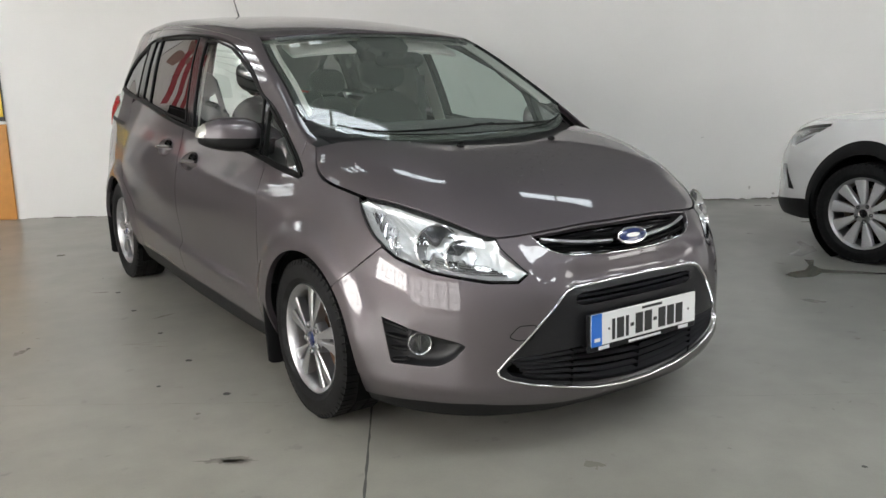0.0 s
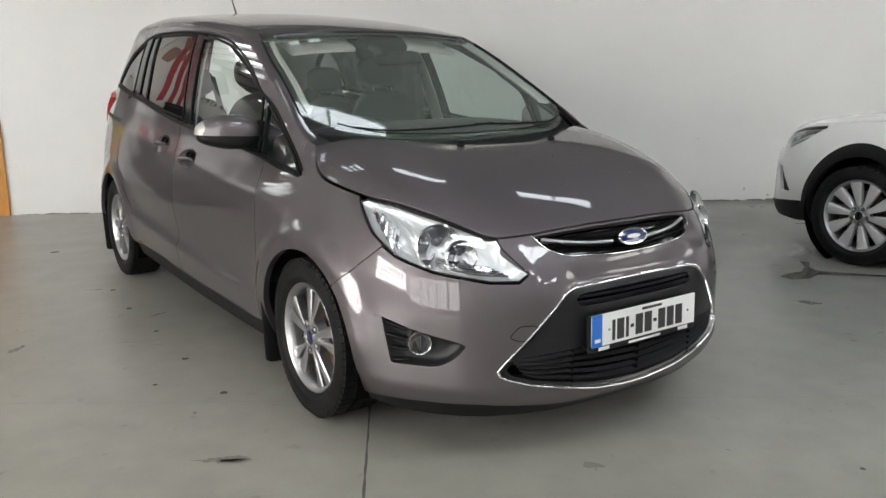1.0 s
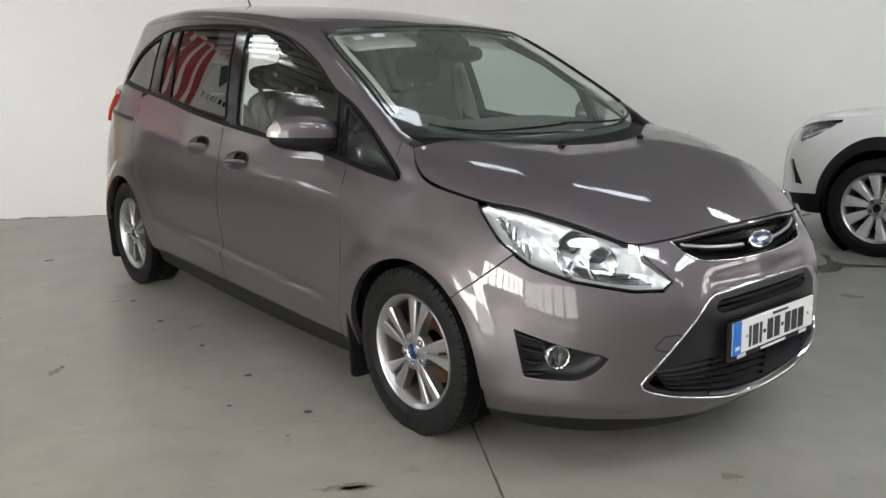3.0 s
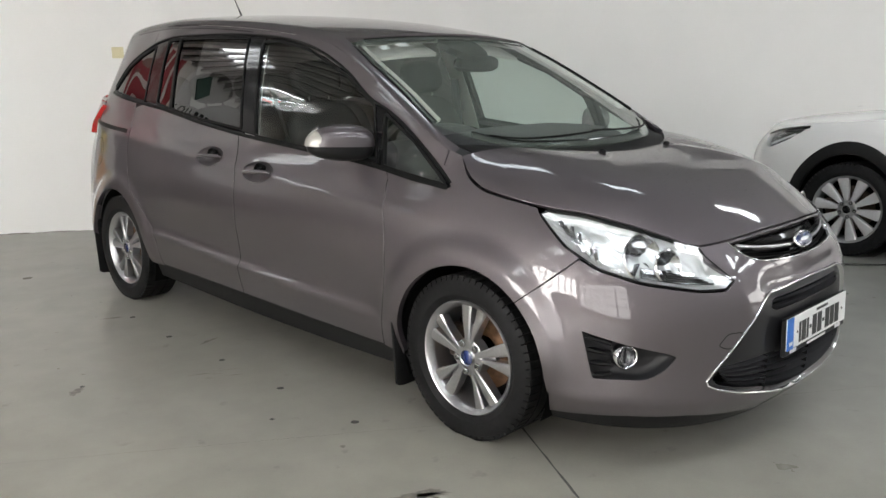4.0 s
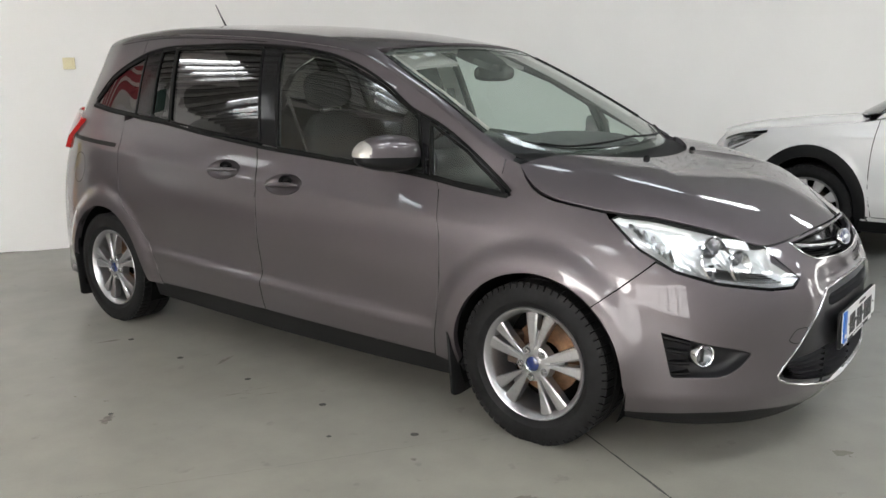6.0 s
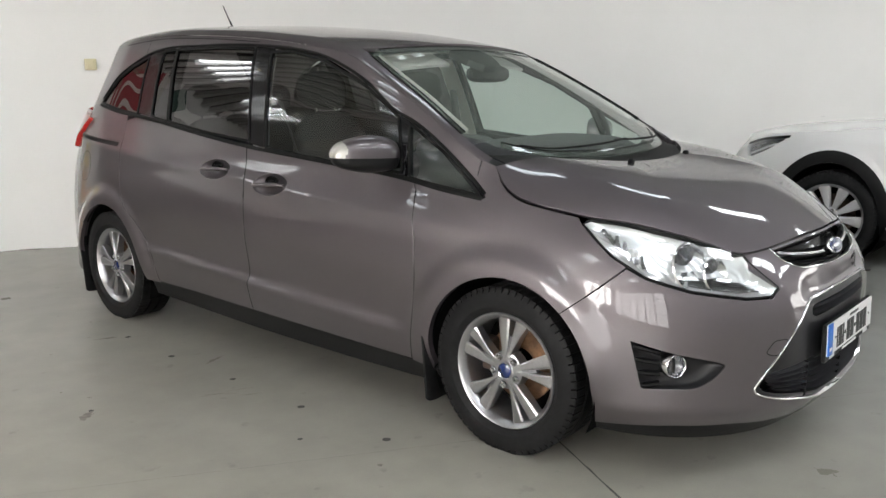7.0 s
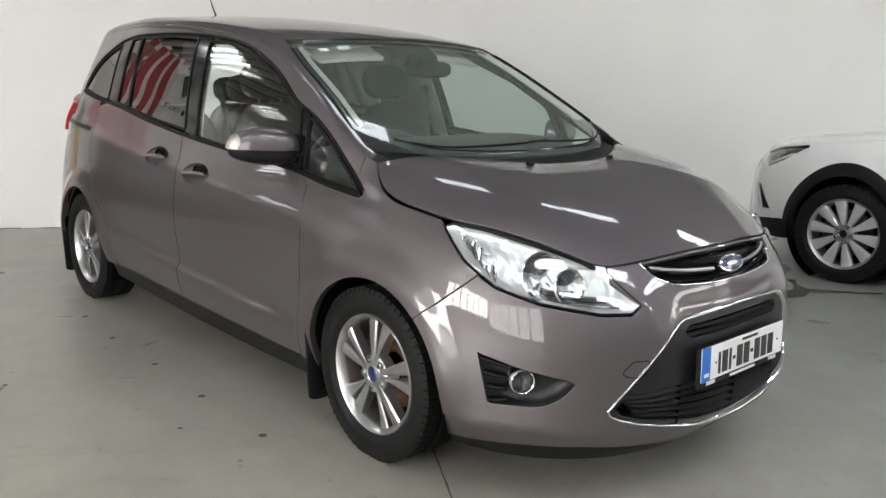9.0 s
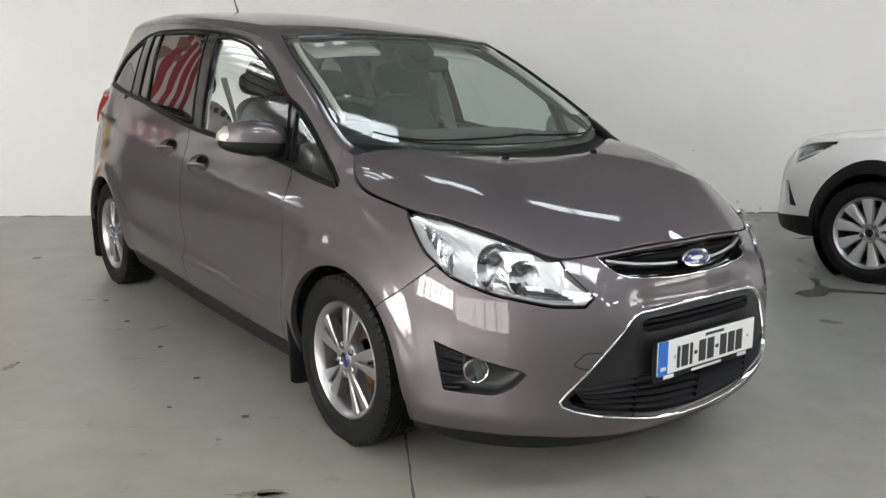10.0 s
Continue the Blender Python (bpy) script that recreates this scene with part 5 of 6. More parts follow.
def build_headlamp(side):
    lamp = empty("headlamp", car)
    loop = np.array(LAMP + [(s, nose(s) - 0.003) for s in np.arange(1.17, 0.56, -0.03)])
    g = panel("lens", flank, loop, LENS, lamp, "clear headlamp lens", side=side, offset=0.002, thick=0.006)
    g.visible_shadow = False
    ribbon("lamp_seal", flank, dense(loop, 0.02), 0.005, SEAL, lamp, side=side, proud=0.0015, closed=True, thick=0.03)
    c = loop.mean(0)
    # a shallow silver dish behind the lens
    l2 = dense(loop, 0.015)
    m = len(l2)
    rings = [(1.0, 0.004), (0.97, 0.010), (0.9, 0.02), (0.78, 0.028), (0.55, 0.033), (0.3, 0.034), (0.02, 0.034)]
    verts = []
    for k, depth in rings:
        p, n = flank((c + (l2 - c) * k) * [side, 1])
        verts += [*(p - depth * n)]
    link("housing", verts, [(j * m + k, j * m + (k + 1) % m, (j + 1) * m + (k + 1) % m, (j + 1) * m + k) for j in range(len(rings) - 1) for k in range(m)], FLUTED, lamp, "silver lamp housing")
    # reflector bowls, each with its ring, bulb shield and bulb
    for s, z, r, d in ((0.79, 0.748, 0.072, 0.05), (0.7, 0.722, 0.05, 0.035)):
        p, n = flank([(s * side, z)])
        out = Vector(n[0])
        ahead = (out * 0.55 + Vector((0, -1, 0)) * 0.75).normalized()
        m4 = Matrix.Translation(Vector(p[0]) - 0.010 * out) @ ahead.to_track_quat("X", "Z").to_matrix().to_4x4()
        bowl = lathe([(-d * (1 - (k / 8) ** 2), r * max(k / 8, 0.05)) for k in range(9)], 32)
        bowl.transform(m4)
        part("reflector", bowl, SILVER, lamp, smooth=60)
        ring = lathe([(0.0, r), (0.004, r + 0.003), (0.0, r + 0.007), (-0.006, r + 0.004), (-0.004, r)], 32, closed=True)
        ring.transform(m4)
        part("reflector_ring", ring, CHROME, lamp, smooth=60)
        bulb = lathe([(-d, 0.001), (-d, 0.017 * r / 0.072), (-0.018, 0.017 * r / 0.072), (-0.009, 0.012 * r / 0.072), (-0.006, 0.0005)], 20)
        bulb.transform(m4 @ Matrix.Translation((0, 0, 0.3 * r)))
        part("bulb_cap", bulb, DIM_SILVER, lamp, "dark chrome bulb cap", smooth=50)
        for turn in (35, 145, 215, 325):
            fin = box(d * 0.7, 0.003, r * 0.62, pose(-d * 0.42, 0, 0, turn) @ pose(0, 0, r * 0.6))
            fin.transform(m4)
            part("reflector_fin", fin, DIM_SILVER, lamp)
    # stepped trim between the bowls
    for k in range(6):
        s = 0.955 + 0.033 * k
        zc = 0.742 + 0.021 * k
        ribbon("lamp_rib", lambda q: flank(q), way((s - 0.018, zc - 0.026 + 0.003 * k), (s, zc), (s + 0.012, min(zc + 0.04, nose(s) - 0.028))), 0.014, SILVER, lamp, side=side, proud=-0.026, thick=0.02 - 0.003)
    for k in range(5):
        z = 0.662 + 0.007 * k
        ribbon("lamp_step", flank, way((0.53 + 0.016 * k, z), (0.66, z + 0.006), (0.8, z + 0.026)), 0.005, SILVER, lamp, side=side, proud=-0.02 - 0.004 * k, thick=0.03)
    p, n = flank([(1.0 * side, 0.79)])
    dome = lathe([(-0.03, 0.02), (-0.014, 0.018), (-0.004, 0.011), (0.0, 0.001)], 20)
    dome.transform(Matrix.Translation(Vector(p[0]) - 0.014 * Vector(n[0])) @ Vector(n[0]).to_track_quat("X", "Z").to_matrix().to_4x4())
    part("indicator_bulb", dome, SATIN, lamp, smooth=60)


def build_fog(side):
    fog = empty("fog_lamp", car)
    c = FOG.mean(0)
    # sunk bezel: steps inward from the outline
    rings = [(1.0, 0.0), (0.97, -0.008), (0.86, -0.03), (0.7, -0.04), (0.4, -0.042), (0.02, -0.042)]
    loop = dense(FOG, 0.02)
    m = len(loop)
    verts = []
    for k, depth in rings:
        p, n = flank((c + (loop - c) * k) * [side, 1])
        verts += [*(p + (depth - 0.002) * n)]
    faces = []
    for j in range(len(rings) - 1):
        for k in range(m):
            q = (j * m + k, j * m + (k + 1) % m, (j + 1) * m + (k + 1) % m, (j + 1) * m + k)
            faces.append(q)
    bez = link("bezel", verts, faces, GREY_PLASTIC, fog, "dark grey plastic bezel")
    for k in range(4):
        z = 0.475 - 0.034 * k
        ribbon("fin", flank, way((0.975 - 0.006 * k, z + 0.012 - 0.008 * k), (0.93, z + 0.004 - 0.006 * k), (0.885, z - 0.006)), 0.011, BLACK, fog, side=side, proud=-0.012, thick=0.03)
    p, n = flank([(0.838 * side, 0.427)])
    ahead = (Vector(n[0]) * 0.6 + Vector((0, -1, 0)) * 0.6).normalized()
    m4 = Matrix.Translation(Vector(p[0]) - 0.012 * Vector(n[0])) @ ahead.to_track_quat("X", "Z").to_matrix().to_4x4()
    for name, prof, mat, closed in (("chrome_ring", [(0.0, 0.034), (0.006, 0.035), (0.008, 0.0375), (0.004, 0.041), (-0.03, 0.042), (-0.03, 0.034)], CHROME, True),
                                    ("reflector", [(-0.026, 0.001), (-0.022, 0.018), (-0.012, 0.029), (-0.002, 0.034)], DIM_SILVER, False),
                                    ("lens", [(0.006, 0.001), (0.005, 0.02), (0.001, 0.034)], LENS, False)):
        bm = lathe(prof, 32, closed=closed)
        bm.transform(m4)
        ob = part(name, bm, mat, fog, smooth=50)
        if name == "lens":
            ob.visible_shadow = False
    bm = box(0.014, 0.008, 0.05, bevel=0.003)
    bm.transform(m4 @ Matrix.Translation((-0.008, 0, 0)))
    part("bulb_shield", bm, GREY_PLASTIC, fog)


for side in (1, -1):
    build_headlamp(side)
    build_fog(side)

upper_grille = empty("upper_grille", car)
panel("backing", flank, mirrored(np.array(UPPER) * [1.01, 1]), GLOSS_BLACK, upper_grille, offset=-0.04, thick=0.002)
lo = [(-s, z) for s, z in UPPER[4::-1]] + UPPER[1:5]
ribbon("chrome_edge", flank, way(*[(a, b + 0.004) for a, b in lo]), 0.004, CHROME, upper_grille, "chrome lower edge", proud=0.003, thick=0.03)
for sgn in (1, -1):
    ribbon("chrome_bar", flank, way((0.085, 0.738), (0.2, 0.744), (0.3, 0.753), (0.385, 0.764)), 0.008, SATIN_BAR, upper_grille, "chrome grille bar", side=sgn, proud=-0.002, thick=0.02)
for k in range(3):
    ribbon("slat", flank, way((-0.36, 0.735 + 0.014 * k), (0, 0.712 + 0.02 * k), (0.36, 0.735 + 0.014 * k)), 0.008, BLACK, upper_grille, proud=-0.02, thick=0.02)

lower_grille = empty("lower_grille", car)
panel("backing", flank, mirrored(np.array(LOWER)), DARK, lower_grille, offset=-0.07, thick=0.002)
low_loop = mirrored(LOWER)
ribbon("chrome_surround", flank, dense(low_loop, 0.02), 0.0075, CHROME, lower_grille, "chrome surround", proud=0.004, closed=True, thick=0.02)
# the dark plastic field round the plate, with the slot above and the intake below
INTAKE = [(0.0, 0.238), (0.2, 0.254), (0.335, 0.281), (0.45, 0.303), (0.525, 0.323), (0.545, 0.345), (0.505, 0.385), (0.255, 0.402), (0.25, 0.392), (0.0, 0.39)]
SLOT = [(0.0, 0.542), (0.26, 0.54), (0.288, 0.552), (0.285, 0.578), (0.262, 0.592), (0.1, 0.598), (0.0, 0.599)]
panel("grille_field", flank, mirrored(np.array(LOWER) * [0.985, 1] + [0, 0.0]), GREY_PLASTIC, lower_grille, "dark grey plastic field", holes=[rounded(mirrored(INTAKE), 0.01), rounded(mirrored(SLOT), 0.01)], offset=-0.012, thick=0.05)
intake_low, intake_high = hermite([(0.0, 0.238), (0.2, 0.254), (0.335, 0.281), (0.45, 0.303), (0.53, 0.33)]), hermite([(0.0, 0.39), (0.255, 0.398), (0.53, 0.385)])
for k in range(1, 6):
    reach = 0.47 + 0.012 * k
    ss = np.linspace(-reach, reach, 61)
    ribbon("slat", flank, np.stack([ss, intake_low(abs(ss)) + (intake_high(abs(ss)) - intake_low(abs(ss))) * k / 5.6], -1), 0.0055, SLAT, lower_grille, proud=-0.017, thick=0.03)
for k in range(2):
    ss = np.linspace(-0.285, 0.285, 41)
    ribbon("slat", flank, np.stack([ss, 0.5555 + 0.021 * k + 0.0 * ss], -1), 0.005, SLAT, lower_grille, proud=-0.017, thick=0.03)
for s in (-0.3, 0.0, 0.3):
    ribbon("strut", flank, way((s, 0.262), (s, 0.32), (s, 0.39)), 0.005, BLACK, lower_grille, proud=-0.03, thick=0.03)
ribbon("tow_cover", flank, dense(rounded([(0.44, 0.498), (0.5, 0.498), (0.535, 0.462), (0.505, 0.448), (0.455, 0.45)], 0.012), 0.01), 0.003, SEAL, car, side=1, proud=0.0006, closed=True)

# badge
badge = empty("badge", car, pose(0, -0.838, 0.742, -22))
for name, a, b, d, mat in (("rim", 0.072, 0.03, 0.014, CHROME), ("field", 0.064, 0.0235, 0.0165, BLUE), ("mark", 0.034, 0.0075, 0.0172, SATIN)):
    ov = prism([(a * math.cos(t), b * math.sin(t)) for t in np.linspace(0, 2 * math.pi, 33)[:-1]], d, Matrix.Rotation(radians(90), 4, "X"), 0.0015)
    part(name, ov, mat, badge, smooth=50)

# number plate: a white board with plain bars for its characters
plate = empty("number_plate", car, pose(0, -0.921, 0.457, -2))
part("holder", box(0.535, 0.014, 0.132, pose(0, 0.008, -0.008), 0.003), BLACK, plate, "black plate holder")
part("board", box(0.52, 0.006, 0.111, pose(0, -0.002, 0.003), 0.002), PLATE_WHITE, plate, "white number plate")
part("blue_band", box(0.045, 0.006, 0.111, pose(-0.2375, -0.0045, 0.003), 0.001), PLATE_BLUE, plate, "blue band")
part("bar", box(0.026, 0.002, 0.012, pose(-0.2375, -0.0075, -0.03)), PLATE_WHITE, plate)
x = -0.168
for w in (0.018, 0.038, 0.018, 0.02, 0.04, 0.04, 0.02, 0.04, 0.04, 0.04):
    h = 0.012 if w == 0.02 else 0.072
    part("bar", box(w - 0.004, 0.002, h, pose(x + w / 2, -0.0055, -0.005)), INK, plate)
    x += w + 0.005
part("bar", box(0.1, 0.002, 0.009, pose(0.03, -0.0055, 0.046)), INK, plate)
part("bar", box(0.16, 0.002, 0.008, pose(0.0, -0.0008, -0.065)), PLATE_WHITE, plate)
for x in (-0.2, 0.2):
    part("bar", box(0.05, 0.002, 0.012, pose(x, -0.0008, -0.063)), SATIN, plate)
for x in (-0.18, 0.22):
    bm = lathe([(0, 0.0001), (0, 0.005), (0.002, 0.004), (0.003, 0.0001)], 12)
    bm.transform(Matrix.Translation((x, -0.005, 0.0)) @ Matrix.Rotation(radians(-90), 4, "Z"))
    part("screw", bm, STEEL, plate)

# ---------------------------------------------------------------- wheels
def tyre_mesh(r, width, rim_r, blocks=64):
    """A tyre turned round x, outer face at +x, with grooves round and across the tread."""
    h = width / 2
    groove = 0.008
    prof = [(-h * 0.72, rim_r, 0), (-h * 0.92, rim_r + 0.02, 0), (-h, (r + rim_r) / 2, 0), (-h * 0.95, r - 0.02, 0), (-h * 0.84, r - 0.006, 2), (-h * 0.62, r - 0.001, 2)]
    for c in (-0.42, -0.14, 0.14, 0.42):
        a = c * 2 * h
        prof += [(a - 0.006, r, 1 if abs(c) > 0.3 else 0), (a - 0.0045, r - groove, 0), (a + 0.0045, r - groove, 0), (a + 0.006, r, 1 if abs(c) > 0.3 else 0)]
    prof += [(h * 0.62 + 0.012, r - 0.001, 2), (h * 0.84 + 0.004, r - 0.006, 2), (h * 0.95, r - 0.02, 0), (h, (r + rim_r) / 2, 0), (h * 0.985, rim_r + 0.032, 0), (h * 0.97, rim_r + 0.03, 0), (h * 0.92, rim_r + 0.02, 0), (h * 0.72, rim_r, 0)]
    bm = bmesh.new()
    n = blocks * 4
    rings = []
    for k in range(n):
        a = 2 * math.pi * (k // 4 + (0.0, 0.06, 0.17, 0.23)[k % 4]) / blocks
        cut = k % 4 in (1, 2)
        rings.append([bm.verts.new((x, (q - (0.008 if cut and g else 0)) * math.cos(a), (q - (0.008 if cut and g else 0)) * math.sin(a))) for x, q, g in prof])
    for k in range(n):
        a, b = rings[k], rings[(k + 1) % n]
        for j in range(len(prof) - 1):
            bm.faces.new((a[j], b[j], b[j + 1], a[j + 1]))
    bmesh.ops.recalc_face_normals(bm, faces=bm.faces[:])
    return bm


def wedge(r0, r1, a0, b0, a1, b1, x_in0, x_in1, x_out0, x_out1, lean=0.004):
    """One arm of a spoke: between angles a and b (degrees) from r0 to r1, outer face falling from x_out0 to x_out1."""
    bm = bmesh.new()
    rows = []
    for u in np.linspace(0, 1, 6):
        r = r0 + (r1 - r0) * u
        a, b = radians(a0 + (a1 - a0) * u), radians(b0 + (b1 - b0) * u)
        xo, xi = x_out0 + (x_out1 - x_out0) * u ** 1.6, x_in0 + (x_in1 - x_in0) * u
        rows.append([bm.verts.new((x, r * math.sin(t), r * math.cos(t))) for x, t in ((xi, a), (xo - lean, a), (xo, a + 0.18 * (b - a)), (xo, b - 0.18 * (b - a)), (xo - lean, b), (xi, b))])
    for p, q in zip(rows[:-1], rows[1:]):
        for k in range(6):
            bm.faces.new((p[k], p[(k + 1) % 6], q[(k + 1) % 6], q[k]))
    bm.faces.new(rows[0][::-1])
    bm.faces.new(rows[-1])
    bmesh.ops.recalc_face_normals(bm, faces=bm.faces[:])
    return bm


def alloy_wheel(parent, r, width, rim_r, face, spokes, rust=True, phase=0.0, blue=True):
    """A wheel round x, at its own middle, outer face at +x."""
    wheel = empty("wheel", parent)
    part("tyre", tyre_mesh(r, width, rim_r), TYRE, wheel, "black tyre with a worn tread", smooth=22)
    o = width / 2
    rim = lathe([(-0.07, rim_r - 0.012), (face - 0.03, rim_r - 0.018), (face - 0.012, rim_r - 0.013), (face - 0.004, rim_r - 0.004), (face + 0.004, rim_r + 0.001),
                 (face + 0.006, rim_r + 0.006), (face + 0.002, rim_r + 0.009), (face - 0.01, rim_r + 0.008), (-0.07, rim_r + 0.002)], 72, closed=True)
    part("rim", rim, ALLOY, wheel, smooth=40)
    part("barrel", lathe([(-0.075, 0.05), (-0.075, rim_r - 0.012)], 48), DARK, wheel)
    disc_r = rim_r * 0.68
    part("brake_disc", lathe([(-0.03, 0.06), (-0.018, 0.062), (-0.018, disc_r), (-0.03, disc_r)], 48, closed=True), RUST if rust else CAST, wheel, "rusty brake disc", smooth=40)
    cal = box(0.05, 0.06, 0.13, pose(-0.01, -disc_r * 0.92, 0.02), 0.012)
    part("brake_caliper", cal, CAST, wheel, smooth=50)
    step_a = 360 / spokes
    for k in range(spokes):
        base = phase + k * step_a
        if spokes == 5:
            arms = ((-14, -2.4, -18.5, -4.0), (2.4, 14, 4.0, 18.5))
            for a0, b0, a1, b1 in arms:
                part("spoke", wedge(0.05, rim_r - 0.008, base + a0 * 1.5, base + b0 * 0.9, base + a1, base + b1, face - 0.05, face - 0.045, face - 0.004, face - 0.01), ALLOY, wheel, smooth=25)
            part("spoke_web", wedge(0.06, rim_r * 0.62, base - 6, base + 6, base - 3.5, base + 3.5, face - 0.045, face - 0.04, face - 0.012, face - 0.02), ALLOY_DARK, wheel, smooth=25)
        else:
            part("spoke", wedge(0.045, rim_r - 0.008, base - 12, base + 12, base - 11.5, base + 8.5, face - 0.05, face - 0.04, face - 0.008, face - 0.004, 0.006), BRIGHT_ALLOY, wheel, smooth=25)
    part("hub", lathe([(face - 0.05, 0.001), (face - 0.05, 0.075), (face - 0.012, 0.07), (face - 0.006, 0.058), (face - 0.008, 0.034), (face - 0.012, 0.03), (face - 0.012, 0.001)], 40), ALLOY, wheel, smooth=35)
    part("hub_cap", lathe([(face - 0.014, 0.028), (face - 0.003, 0.0275), (face, 0.024), (face + 0.001, 0.0001)], 32), BLUE if blue else GLOSS_BLACK, wheel, "blue hub cap" if blue else "black hub cap", smooth=40)
    part("cap_ring", lathe([(face - 0.012, 0.0275), (face - 0.001, 0.028), (face, 0.03), (face - 0.012, 0.0315)], 32), CHROME, wheel, smooth=40)
    for k in range(5):
        a = radians(phase + 36 + 72 * k)
        bolt = lathe([(face - 0.03, 0.0125), (face - 0.002, 0.0125), (face + 0.002, 0.0095), (face + 0.002, 0.005), (face - 0.009, 0.0045), (face - 0.009, 0.0001)], 12)
        bolt.transform(Matrix.Translation((0, 0.054 * math.sin(a), 0.054 * math.cos(a))))
        part("wheel_bolt", bolt, STEEL, wheel, smooth=30)
        pit = lathe([(face - 0.0045, 0.0155), (face - 0.0065, 0.0115)], 16)
        pit.transform(Matrix.Translation((0, 0.054 * math.sin(a), 0.054 * math.cos(a))))
        part("bolt_seat", pit, ALLOY_DARK, wheel)
    return wheel


TYRE_R = 0.312
wheel = alloy_wheel(car, TYRE_R, 0.205, 0.208, 0.084, 5, phase=8)
wheel.matrix_basis = pose(-0.768, 0, HUB, 0, 0, 180)
for m in (pose(-0.768, 2.788, HUB, 14, 0, 180), pose(0.768, 0, HUB, 20), pose(0.768, 2.788, HUB, 50)):
    copy_thing(wheel, m)

# ---------------------------------------------------------------- mirrors, wipers, aerial
def egg(a, b, c, e=2.6, nu=32, nv=20, z0=-1.0, z1=1.0):
    """A rounded block: a superellipsoid cut between two heights."""
    bm = bmesh.new()
    rows = []

    def pw(v, k):
        return math.copysign(abs(v) ** k, v)
    for j in range(nv + 1):
        t = math.asin(z0) + (math.asin(z1) - math.asin(z0)) * j / nv
        rows.append([bm.verts.new((a * pw(math.cos(t), 2 / e) * pw(math.cos(f), 2 / e), b * pw(math.cos(t), 2 / e) * pw(math.sin(f), 2 / e), c * pw(math.sin(t), 2 / e)))
                     for f in (2 * math.pi * k / nu for k in range(nu))])
    for p, q in zip(rows[:-1], rows[1:]):
        for k in range(nu):
            bm.faces.new((p[k], p[(k + 1) % nu], q[(k + 1) % nu], q[k]))
    bmesh.ops.remove_doubles(bm, verts=bm.verts[:], dist=1e-5)
    bmesh.ops.holes_fill(bm, edges=bm.edges[:])
    bmesh.ops.recalc_face_normals(bm, faces=bm.faces[:])
    return bm


def mirror_shape(bm):
    """A nose ahead, flat to the rear, lower and narrower towards the outer end."""
    for v in bm.verts:
        out = max(0.0, -v.co.x / 0.14)
        v.co.z *= 1 - 0.3 * out ** 1.5 if v.co.z > 0 else 1 - 0.3 * out
        v.co.y = min(v.co.y * (1 - 0.2 * out), 0.045)


for side in (1, -1):
    mir = empty("door_mirror", car, Matrix.Diagonal((1 if side > 0 else -1, 1, 1, 1)) @ pose(-0.882, 0.667, 1.042, 0, 2, -24))
    shell = egg(0.14, 0.08, 0.09, 3.0, 48, 24, z0=0.01)
    mirror_shape(shell)
    part("mirror_shell", shell, PAINT, mir, smooth=60)
    base = egg(0.136, 0.076, 0.052, 2.8, 40, 16, z0=-1.0, z1=0.3)
    mirror_shape(base)
    base.transform(Matrix.Translation((0.003, 0.002, -0.005)))
    part("mirror_base", base, BLACK, mir, "black lower housing", smooth=60)
    part("mirror_arm", box(0.12, 0.07, 0.036, pose(0.115, 0.0, -0.022), 0.012), BLACK, mir, smooth=50)
    ind = egg(0.1415, 0.0815, 0.0915, 3.0, 80, 48, z0=0.012)
    mirror_shape(ind)
    bmesh.ops.delete(ind, geom=[v for v in ind.verts if v.co.x > -0.082 - 0.5 * abs(v.co.z - 0.035) or v.co.z > 0.066 or v.co.y > 0.03], context="VERTS")
    part("side_indicator", ind, INDICATOR, mir, "clear indicator lens", smooth=60)
    bulb = egg(0.005, 0.004, 0.006, 2)
    bulb.transform(Matrix.Translation((-0.122, -0.036, 0.022)))
    part("bulb", bulb, AMBER, mir, smooth=60)
    part("mirror_glass", box(0.15, 0.004, 0.07, pose(0.004, 0.046, 0.03), 0.001), CHROME, mir)
    part("sail_panel", box(0.012, 0.12, 0.07, pose(0.165, -0.01, -0.035, 0, 8, -22), 0.004), BLACK, car).matrix_basis = mir.matrix_basis

for x, y0, x1, side in ((-0.55, 0.12, 0.08, 1), (0.58, 0.13, -0.02, 1)):
    pts = []
    for u in np.linspace(0, 1, 14):
        xx = x + (x1 - x) * u
        yy = -0.018 + 0.42 * xx * xx + 1.35 * max(0.0, abs(xx) - 0.4) ** 2 + 0.02 + 0.05 * u
        pts.append((xx, yy, float(screen.height(np.array([xx]), np.array([yy]))[0]) + 0.014))
    wiper = part("wiper", tube(pts, [0.0055 - 0.003 * abs(u - 0.5) for u in np.linspace(0, 1, 14)], 6), SEAL, car, "black windscreen wiper", smooth=60)
for x in (-0.238, 0.238):
    y = -0.148
    z = float(bonnet.height(np.array([x]), np.array([y]))[0])
    noz = egg(0.016, 0.012, 0.011, 2.4)
    noz.transform(Matrix.Translation((x, y, z + 0.005)))
    part("washer_nozzle", noz, SEAL, car, smooth=60)
rain = random.Random(11)
drops = bmesh.new()
count = 0
